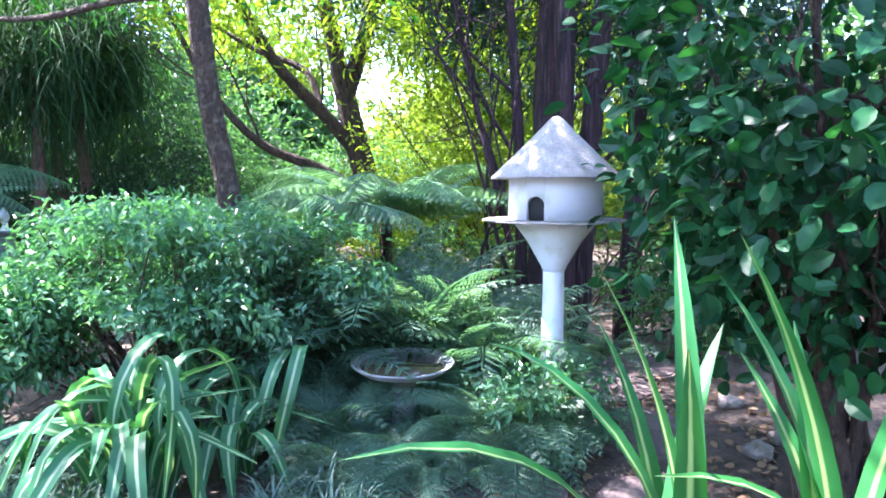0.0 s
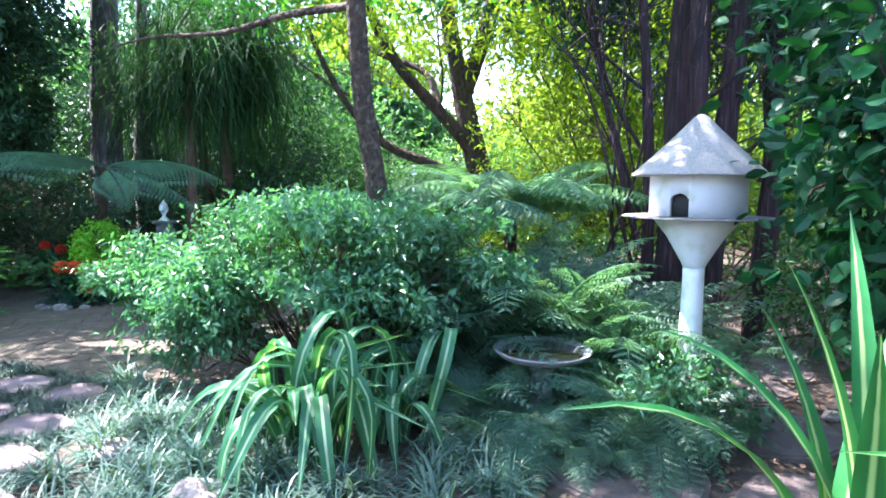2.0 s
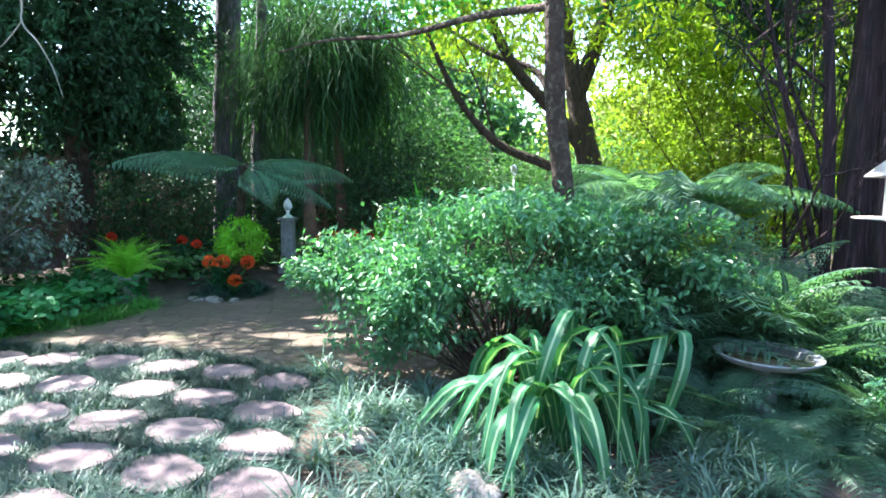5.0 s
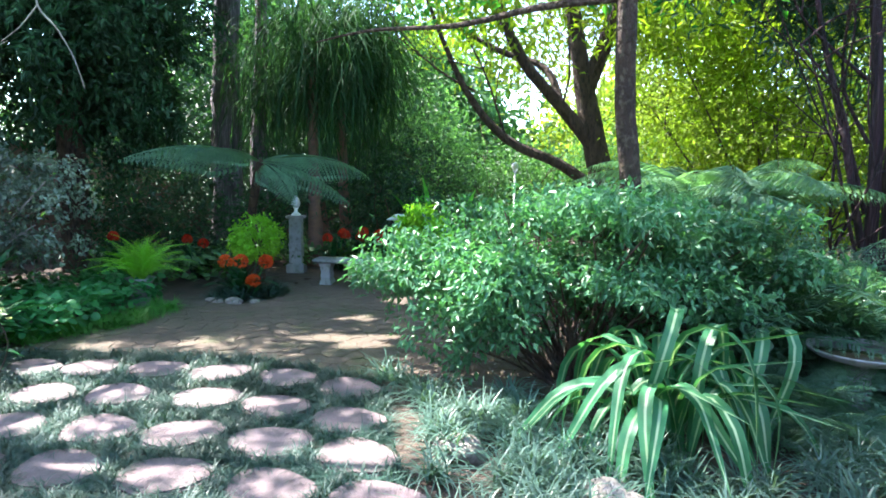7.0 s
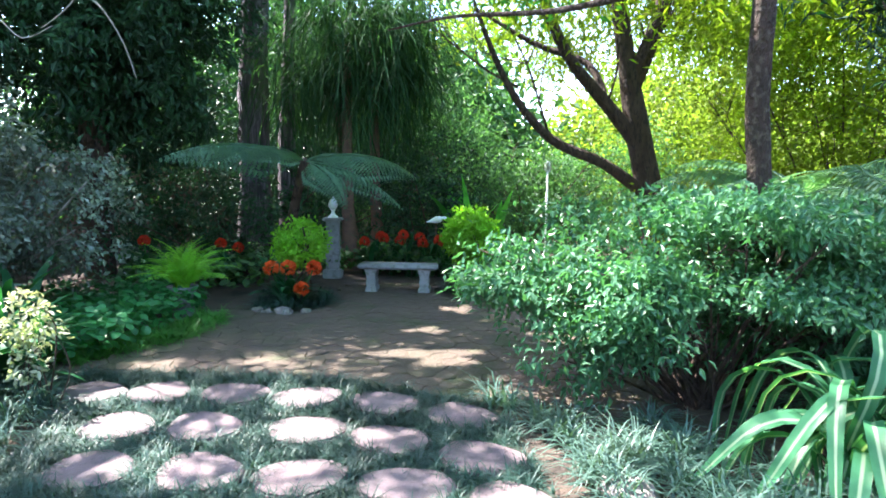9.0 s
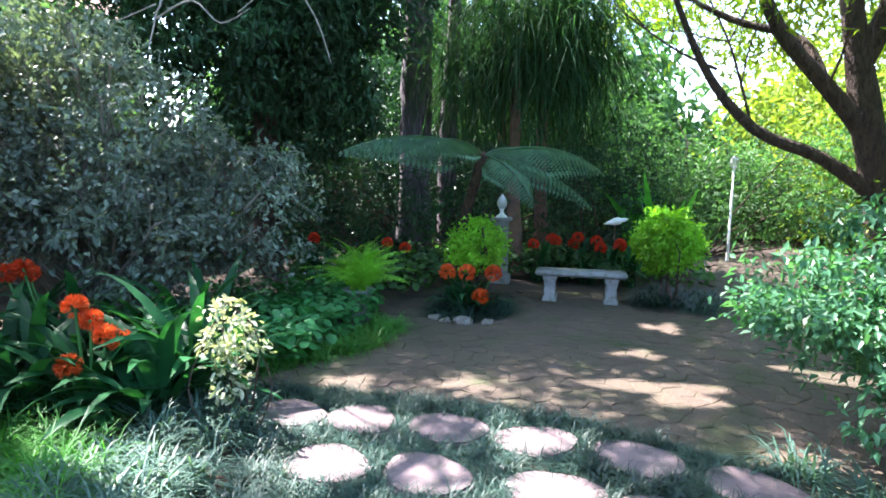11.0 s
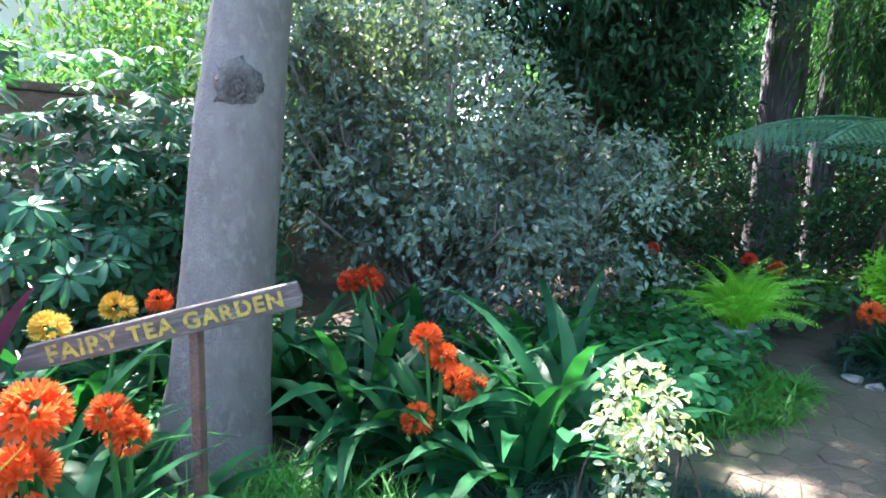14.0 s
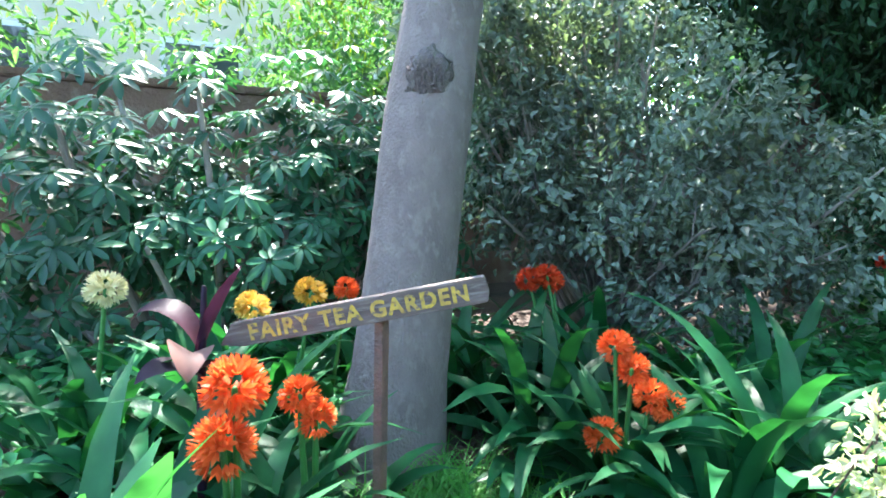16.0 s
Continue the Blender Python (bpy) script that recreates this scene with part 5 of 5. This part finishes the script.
lily_leaves = [strap_mesh("leaf", LEAF_LILY, ln, w, st, en, 14, tw, 0.5, 0.25, side=sd, knee=0.36 + 0.03 * ((ln * 100) % 7)) for ln, w, st, en, tw, sd in
               ((1.3, 0.07, 84, -86, 0.2, 0.05), (1.15, 0.075, 74, -86, -0.2, -0.05), (1.4, 0.066, 86, -80, 0.1, 0.08), (1.0, 0.07, 62, -60, 0.3, 0), (1.2, 0.07, 80, -70, -0.1, -0.1), (0.85, 0.06, 86, 10, 0.2, 0.04))]
leafy("striped_lily", "arching strap-leaved lily with pale striped leaves", "lily", (-1.47, 2.72, 0), lily_leaves, 44, 91, radius=0.1, tilt=16, scale=(0.9, 1.35))
leafy("striped_lily", "arching strap-leaved lily beside the larger clump", "lily", (-1.05, 2.95, 0), lily_leaves, 14, 92, radius=0.05, tilt=13)

flax_leaves = [strap_mesh("leaf", LEAF_FLAX, ln, w, st, en, 10, tw, 0.5, 0.3, side=sd) for ln, w, st, en, tw, sd in
               ((1.4, 0.078, 86, 55, 0.3, 0.1), (1.25, 0.085, 82, 40, -0.3, -0.08), (1.45, 0.07, 88, -10, 0.2, 0.12), (1.1, 0.075, 75, -30, -0.2, 0), (1.2, 0.088, 84, 70, 0.1, 0.05))]
leafy("striped_flax", "tall flax with upright yellow-striped sword leaves", "flax", (0.62, 1.55, 0), flax_leaves, 9, 93, radius=0.06)
leafy("striped_flax", "upright striped flax below the glossy hedge", "flax", (1.12, 1.5, 0), flax_leaves, 7, 94, radius=0.06)

clivia_leaves = [strap_mesh("leaf", LEAF_CLIVIA, ln, w, st, en, 7, tw, 0.5, 0.2) for ln, w, st, en, tw in ((0.66, 0.082, 74, -30, 0.2), (0.6, 0.085, 62, -45, -0.2), (0.74, 0.075, 82, 5, 0.1), (0.55, 0.075, 48, -30, 0.3))]


def umbel_mesh(mat, size, seed):
    """A rounded head of trumpet flowers."""
    r = np.random.default_rng(seed)
    d = unit(r.normal(size=(90, 3)))
    d = d[d[:, 2] > -0.6][:52]
    pieces = []
    petal = leaf_shape(0.38, 0.05, -0.12)
    for a in d:
        at = a * size * 0.45
        u = unit(np.cross(a, r.normal(size=3)))
        w = np.cross(a, u)
        ang = np.arange(6) * np.pi / 3
        ways = a * 0.85 + 0.65 * (np.cos(ang)[:, None] * u + np.sin(ang)[:, None] * w)
        pieces.append(scatter(petal, np.repeat(at[None], 6, 0), ways, np.repeat(a[None], 6, 0), np.full(6, size * 0.46)))
    v, f = join(pieces)
    return mesh_of("flower_head", v, f, mat)


umbels = {k: [umbel_mesh(m, 0.085, s + i) for i in range(2)] for k, m, s in (("orange", PETAL_ORANGE, 1), ("red", PETAL_RED, 3), ("scarlet", PETAL_SCARLET, 9), ("cream", PETAL_CREAM, 5), ("yellow", PETAL_YELLOW, 7))}


def clivia(place, n, seed, heads=(), colour="orange", label="clump of clivia with dark strap leaves", scale=(0.8, 1.15), size=1.0):
    ob = leafy("clivia", label, "clivia", place, clivia_leaves, n, seed, "clivias in the beds", radius=0.06, scale=scale)
    for i, (x, y, z) in enumerate(heads):
        at = np.array((x, y, z)) - np.array(place)
        v, f = tube([(at[0] * 0.2, at[1] * 0.2, 0), (at[0] * 0.7, at[1] * 0.7, at[2] * 0.6), at], [0.011, 0.010, 0.008], 6)
        stalk = hang("flower_stalk", mesh_of("flower_stalk", v, f, STEM_GREEN, smooth=True), ob)
        hang("flower_head", umbels[colour][i % 2], stalk, Matrix.Translation(at) @ pose(0, 0, 0, 12 * i, 0, 70 * i) @ Matrix.Diagonal((size, size, size, 1)), f"{colour} trumpet flower head")
    return ob


ORANGE = "clivia with dark strap leaves and orange flower heads"
clivia((-6.75, 2.6, 0), 46, 101, [(-6.69, 2.435, 0.37), (-6.70, 2.67, 0.476), (-6.78, 2.64, 0.56), (-6.80, 2.57, 0.65), (-6.66, 2.72, 0.44)], "orange", ORANGE)
clivia((-7.2, 2.85, 0), 44, 102, [(-7.62, 2.84, 0.76), (-7.7, 2.78, 0.73), (-7.66, 2.9, 0.72)], "scarlet", "clivia with a red-orange flower head among dark leaves", (0.9, 1.3))
clivia((-7.05, 3.2, 0), 26, 103, (), "orange", "leafy clivia clump without flowers", (0.9, 1.3))
clivia((-6.55, 3.1, 0), 30, 104, (), "orange", "leafy clivia clump without flowers", (0.9, 1.25))
clivia((-7.6, 2.5, 0), 26, 105, (), "orange", "leafy clivia clump beside the grey trunk", (0.9, 1.3))
clivia((-6.75, 1.2, 0), 26, 106, [(-6.63, 1.18, 0.75), (-6.64, 1.15, 0.6)], "orange", "clivia with large orange heads below the sign", (0.9, 1.15), 1.2)
clivia((-6.8, 1.42, 0), 22, 107, [(-6.72, 1.36, 0.67), (-6.74, 1.41, 0.59)], "orange", ORANGE, size=0.85)
clivia((-7.6, 1.45, 0), 26, 108, [(-7.58, 1.6, 0.77)], "yellow", "clivia with yellow and orange flowers behind the sign", (0.9, 1.3))
clivia((-7.85, 1.7, 0), 16, 120, [(-7.6, 1.76, 0.77)], "orange", ORANGE, (0.9, 1.2), 0.8)
clivia((-7.7, 1.1, 0), 26, 109, [(-7.56, 1.36, 0.73)], "yellow", "clivia with yellow flowers behind the sign", (0.9, 1.3))
clivia((-7.65, 0.72, 0), 26, 110, [(-7.69, 0.84, 0.81)], "cream", "clivia with a cream yellow flower head", (0.9, 1.3), 1.1)
clivia((-5.75, 6.05, 0), 34, 111, [(-5.95, 6.0, 0.42), (-5.72, 5.95, 0.44), (-5.58, 5.98, 0.2), (-5.5, 6.15, 0.42)], "orange", "clivia with orange flowers at the terrace corner", (0.7, 1.0), 1.3)
for i, x in enumerate((-5.5, -5.2, -4.9, -4.6, -4.35)):
    clivia((x, 8.5 + 0.1 * (i % 2), 0), 20, 112 + i, [(x - 0.1, 8.4, 0.5 + 0.06 * (i % 3)), (x + 0.14, 8.45, 0.58 - 0.05 * (i % 2))], "red", "clivia with red flowers behind the bench", (0.8, 1.1), 1.2)
clivia((-7.1, 7.2, 0), 20, 118, [(-7.2, 7.1, 0.55), (-6.95, 7.1, 0.5)], "red", "clivia with red flowers in deep shade", (0.8, 1.1), 1.1)
clivia((-7.9, 6.6, 0), 20, 119, [(-7.9, 6.5, 0.62)], "red", "clivia with red flowers in deep shade", (0.8, 1.1), 1.1)

for i, (x, y) in enumerate(((-6.45, 2.75), (-7.1, 2.45), (-7.75, 2.35), (-7.45, 3.2), (-6.9, 3.55), (-6.35, 3.0), (-7.8, 2.95), (-7.1, 1.25), (-7.3, 0.85), (-6.55, 0.85), (-7.9, 1.9), (-8.1, 1.2))):
    clivia((x, y, 0), 24, 240 + i, (), "orange", "leafy clivia clump in the shaded bed", (1.0, 1.45))

# big arching leaves beside the sign
big_leaves = [strap_mesh("leaf", LEAF_PADDLE, ln, w, st, en, 9, tw, 0.45, 0.15) for ln, w, st, en, tw in ((0.85, 0.15, 80, 10, 0.3), (0.78, 0.14, 65, -40, -0.3), (0.9, 0.16, 85, 40, 0.1))]
leafy("broad_strap_plant", "large plant with broad arching glossy strap leaves", "foliage plant", (-6.32, 0.82, 0), big_leaves, 16, 95, radius=0.06)


def canna(place):
    ob = thing("purple_canna", "canna with dark purple paddle leaves", "canna", place)
    v, f = tube([(0, 0, -0.02), (0.01, 0, 0.5), (0.0, 0.02, 0.95)], [0.016, 0.014, 0.008], 8)
    hang("stem", mesh_of("stem", v, f, LEAF_PURPLE, smooth=True), ob)
    for i, (ln, w, st, en, z, a) in enumerate(((0.32, 0.07, 70, 52, 0.74, -35), (0.27, 0.10, 66, -70, 0.78, 150), (0.22, 0.11, 30, -25, 0.7, -48), (0.2, 0.10, 40, -50, 0.68, 200))):
        hang("leaf", strap_mesh("leaf", LEAF_PURPLE, ln, w, st, en, 8, 0.3, 0.45, 0.25), ob, pose(0, 0, z, 0, 0, a))
    hang("withered_leaf", strap_mesh("withered_leaf", DRY_PINK, 0.2, 0.12, 40, -80, 8, 0.5, 0.45, 0.5), ob, pose(0.01, -0.01, 0.74, 0, 0, -100), "curled pinkish brown old leaf")


canna((-6.98, 1.12, -0.01))

strel = [strap_mesh("leaf", LEAF_STREL, ln, w, st, en, 9, tw, 0.5, 0.25) for ln, w, st, en, tw in ((1.5, 0.22, 86, 55, 0.2), (1.3, 0.2, 78, 30, -0.3), (1.6, 0.2, 88, 72, 0.4))]
leafy("wild_banana", "upright wild banana plant with broad bright leaves", "banana plant", (-4.3, 9.75, 0), strel, 13, 96, radius=0.12)
leafy("wild_banana", "smaller wild banana plant beside the path", "banana plant", (-3.85, 10.3, 0), strel, 8, 97, radius=0.1, scale=(0.6, 0.9))


# ---- ferns ----
def fern(label, place, n, length, mat, seed, start=62, end=-48, width=0.44, pairs=13, leaflets=8, tilt=18, fat=0.27):
    shapes = [frond_mesh("frond", mat, length * k, length * width, pairs, leaflets, start + a, end + b, c, 0.2, fat) for k, a, b, c in ((1, 0, 0, 0.03), (0.85, 12, 8, -0.05), (1.1, -10, 0, 0.05))]
    return leafy("fern", label, "fern", place, shapes, n, seed, "ferns in the beds", "frond", 0.04, tilt)


for i, (x, y, n, ln, st) in enumerate(((-0.3, 4.2, 26, 1.2, 88), (-0.68, 3.9, 26, 1.15, 86), (0.25, 3.95, 28, 1.2, 86), (-0.05, 2.9, 34, 0.6, 64), (-0.42, 2.9, 34, 0.62, 64), (0.26, 3.12, 32, 0.74, 72), (-0.75, 3.25, 30, 0.78, 70),
                                       (0.05, 4.3, 26, 1.4, 86), (-0.55, 4.35, 24, 1.45, 86), (0.48, 3.15, 30, 0.74, 72), (0.5, 4.15, 20, 0.9, 74), (-0.95, 3.7, 20, 0.95, 76), (0.35, 3.65, 26, 0.95, 78), (1.35, 4.9, 16, 0.7, 60), (0.2, 4.8, 18, 1.0, 76),
                                       (-0.28, 2.93, 30, 0.5, 82), (-0.05, 2.85, 26, 0.45, 80), (-0.5, 2.82, 26, 0.45, 78), (0.2, 2.88, 26, 0.48, 80), (0.02, 3.5, 20, 0.5, 74), (-0.4, 3.55, 18, 0.5, 74), (0.78, 3.2, 18, 0.55, 62), (-0.62, 3.0, 26, 0.55, 62), (-0.23, 2.95, 34, 0.56, 66))):
    fern("lush green fern with finely cut arching fronds", (x, y, 0), int(n * 0.75), ln, LEAF_FERN, 120 + i, st)
for i, (x, y, n, ln) in enumerate(((-0.6, 3.82, 18, 1.15), (-0.15, 4.0, 20, 1.25), (0.25, 3.85, 18, 1.1), (-0.85, 3.85, 16, 1.1), (0.42, 3.75, 16, 0.95), (0.05, 4.05, 18, 1.3), (-0.45, 4.1, 18, 1.35), (-0.55, 3.1, 16, 0.6), (0.36, 3.05, 16, 0.6))):
    fern("upright green fern massed behind the bird bath", (x, y, 0), int(n * 0.8), ln * 1.15, LEAF_FERN, 180 + i, 90, -10, tilt=13)
# lime fern on a low stone pot
pot = thing("stone_pot", "low grey stone pot holding the lime fern", "pot", (-6.62, 5.35, 0))
part("bowl", lathe([(0.1, -0.02), (0.11, 0.08), (0.08, 0.14), (0.14, 0.26), (0.16, 0.30), (0.14, 0.3), (0.0, 0.27)], 24), GREY_STONE, pot)
fern("bright lime green sword fern in a stone pot", (-6.62, 5.35, 0.28), 64, 0.64, LEAF_LIMEFERN, 140, 88, -4, 0.26, 17, 4, tilt=26, fat=0.42)


# ---- ground cover ----
def blades(name, label, mat, spots, per, length, width, seed, lean=(20, 80), category="grass"):
    """Tufts of arching grass blades, one joined sheet."""
    r = np.random.default_rng(seed)
    spots = np.asarray(spots)
    n = len(spots) * per
    p = np.repeat(spots, per, 0)
    p = np.concatenate([p[:, :2] + r.normal(size=(n, 2)) * length * 0.09, np.full((n, 1), -0.01)], 1)
    az, st = r.uniform(0, 6.283, n), np.radians(90 - r.uniform(*lean, n))
    ln = length * r.uniform(0.55, 1.15, n)
    out = np.stack([np.cos(az), np.sin(az), np.zeros(n)], 1)
    side = np.stack([-np.sin(az), np.cos(az), np.zeros(n)], 1)
    rows, verts = [0.0, 0.35, 0.7, 1.0], []
    c = p.copy()
    ang = st.copy()
    for k, t in enumerate(rows):
        if k:
            seg = (rows[k] - rows[k - 1]) * ln
            c = c + out * (np.cos(ang) * seg)[:, None] + np.array([0, 0, 1.0]) * (np.sin(ang) * seg)[:, None]
            ang = ang - r.uniform(0.35, 0.95, n)
        w = width * (1 - 0.85 * t ** 2)
        verts += [c - side * w / 2, c + side * w / 2]
    v = np.stack(verts, 1).reshape(-1, 3)
    v[:, 2] = np.maximum(v[:, 2], 0.004)
    k = np.arange(n)[:, None] * 8
    q = np.concatenate([k + np.array([[0, 1, 3, 2]]), k + np.array([[2, 3, 5, 4]]), k + np.array([[4, 5, 7, 6]])])
    tagged(new(name, mesh_of(name, v, [q], mat, smooth=True)), label, category, kind="stuff")


def spots_in(poly, n, seed, avoid=0.0):
    r = np.random.default_rng(seed)
    xs, ys = [a for a, _ in poly], [b for _, b in poly]
    out = []
    while len(out) < n:
        x, y = r.uniform(min(xs), max(xs)), r.uniform(min(ys), max(ys))
        if inside(x, y, poly) and not (avoid and any((x - a) ** 2 / 0.24 ** 2 + (y - b) ** 2 / 0.2 ** 2 < avoid for a, b in STONES)):
            out.append((x, y))
    return out


blades("mondo_grass", "dwarf dark mondo grass between the stepping stones", LEAF_MONDO, spots_in(TURF, 4600, 151, 0.8), 10, 0.13, 0.006, 151, (15, 85))
# Paler blades imitate the lit tops of the mondo grass.
blades("mondo_grass", "taller tufts among the dwarf mondo grass, highlights put into paler blades", LEAF_TUFT, spots_in(TURF, 420, 158, 1.0), 22, 0.15, 0.006, 158, (5, 70))
blades("silver_grass", "silvery variegated liriope grass edging the bed", LEAF_SILVER, spots_in([(-3.25, 3.5), (-2.6, 3.4), (-1.9, 2.9), (-1.2, 2.45), (-0.5, 2.75), (-0.6, 3.1), (-0.3, 3.0), (-0.2, 2.6), (-0.8, 2.0), (-1.6, 1.5), (-2.3, 1.2), (-2.55, 1.8), (-2.85, 2.6)], 92, 152), 62, 0.30, 0.012, 152, (3, 65))
blades("silver_grass", "silvery liriope tufts beside the stepping stones", LEAF_SILVER, spots_in([(-6.3, 3.35), (-5.8, 2.75), (-5.6, 2.3), (-5.5, 1.6), (-5.6, 1.2), (-6.1, 1.7), (-6.35, 2.3), (-6.5, 3.0)], 60, 153), 70, 0.30, 0.012, 153, (3, 65))
blades("bright_grass", "fresh green grassy tufts below the sign", LEAF_GRASS, spots_in([(-6.2, 2.3), (-5.9, 1.6), (-6.2, 1.2), (-6.9, 1.5), (-7.25, 1.75), (-7.1, 2.15), (-6.6, 2.35)], 130, 154), 36, 0.34, 0.008, 154, (5, 60))
blades("bright_grass", "green grass edging the paved terrace", LEAF_GRASS, spots_in([(-6.35, 3.6), (-6.0, 4.5), (-6.05, 5.2), (-6.4, 5.3), (-6.35, 4.6), (-6.75, 3.7)], 110, 155), 26, 0.24, 0.009, 155)
blades("dark_grass", "dark liriope tufts around the bench and bush", LEAF_MONDO, spots_in([(-4.2, 7.3), (-3.4, 7.0), (-3.2, 7.8), (-4.0, 8.2)], 60, 156), 30, 0.34, 0.012, 156)
blades("dark_grass", "dark grassy tufts at the terrace corner", LEAF_MONDO, spots_in([(-6.1, 5.7), (-5.35, 5.75), (-5.3, 6.5), (-6.2, 6.5)], 50, 157), 30, 0.3, 0.012, 157)


def ground_leaves(name, label, poly, n, size, seed, mat, height):
    r = np.random.default_rng(seed)
    p = np.array(spots_in(poly, n, seed))
    z = r.uniform(0.25, 1, n) * height
    pts = np.concatenate([p, z[:, None]], 1)
    way = np.concatenate([r.normal(size=(n, 2)), r.normal(size=(n, 1)) * 0.3 - 0.2], 1)
    v, f = scatter(leaf_shape(0.75, 0.06, 0.2, fine=True), pts, way, np.array([[0, 0, 1.0]]) + r.normal(size=(n, 3)) * 0.35, size * r.uniform(0.6, 1.3, n))
    tagged(new(name, mesh_of(name, v, f, mat, smooth=True)), label, "ground cover", kind="stuff")


ground_leaves("ground_cover", "low broad-leaved ground cover in the shady bed", [(-6.2, 3.8), (-6.4, 5.5), (-7.5, 6.2), (-8.2, 5.0), (-7.4, 3.6), (-6.7, 3.3)], 2600, 0.085, 161, LEAF_BROAD, 0.32)
ground_leaves("ground_cover", "low leafy undergrowth behind the sign", [(-7.4, 0.0), (-7.6, 2.2), (-8.2, 3.2), (-9.2, 3.0), (-9.0, -0.5)], 2200, 0.09, 162, LEAF_BROAD, 0.35)
ground_leaves("ground_cover", "shaded undergrowth at the back of the bed", [(-6.6, 6.2), (-6.3, 7.8), (-5.4, 8.2), (-4.0, 8.2), (-3.3, 8.5), (-3.5, 10.2), (-7.5, 10), (-9.0, 7.5), (-8.0, 6.2)], 3600, 0.10, 163, LEAF_WOODS, 0.4)
ground_leaves("leaf_litter", "dry brown fallen leaves on the soil", [(-0.9, 2.0), (2.2, 2.0), (2.4, 5.2), (0.6, 5.0), (-0.4, 3.0)], 900, 0.05, 164, LEAF_LITTER, 0.012)


# ---- pavers, last ----
def pavers():
    """Irregular fitted pavers: hexagon cells whose shared corners are shifted."""
    r = np.random.default_rng(171)
    corner, rest, near = {}, [], 0
    a = 0.108

    def shifted(x, y):
        k = (round(x * 50), round(y * 50))
        if k not in corner:
            corner[k] = (x + r.normal() * 0.024, y + r.normal() * 0.022)
        return corner[k]
    for j in range(64):
        for i in range(30):
            cx, cy = -6.8 + (i + 0.5 * (j % 2)) * a * math.sqrt(3), 3.0 + j * a * 1.5
            if not inside(cx, cy, PAVED):
                continue
            ring = np.array([shifted(cx + a * math.cos(math.radians(60 * k + 30)), cy + a * math.sin(math.radians(60 * k + 30))) for k in range(6)])
            mid = ring.mean(0)
            ring = (ring - mid) * 0.974
            h = 0.007 + r.uniform(-0.003, 0.003)
            tilt = r.normal(size=2) * 0.012
            lay = [(ring, -0.02), (ring, h - 0.005), (ring * 0.93, h)]
            v = np.concatenate([np.concatenate([q, (z + (q @ tilt if z > 0 else np.zeros(6)))[:, None] if z > 0 else np.full((6, 1), z)], 1) for q, z in lay])
            f = [np.array([(m * 6 + k, m * 6 + (k + 1) % 6, (m + 1) * 6 + (k + 1) % 6, (m + 1) * 6 + k) for m in range(2) for k in range(6)]), np.arange(12, 18)[None]]
            if near < 298 and cy < 6.3 and cx < -3.0:
                hang("paver", mesh_of("paver", v, f, PAVER), pavement, Matrix.Translation((mid[0], mid[1], 0)))
                near += 1
            else:
                rest.append((v + np.array([mid[0], mid[1], 0]), f))
    v, f = join(rest)
    hang("pavers", mesh_of("pavers", v, f, PAVER), pavement, kind="stuff")


pavers()
slab("turf_bed", TURF, -0.004, TURF_SOIL, "soil under the mondo grass, shade put into its colour")
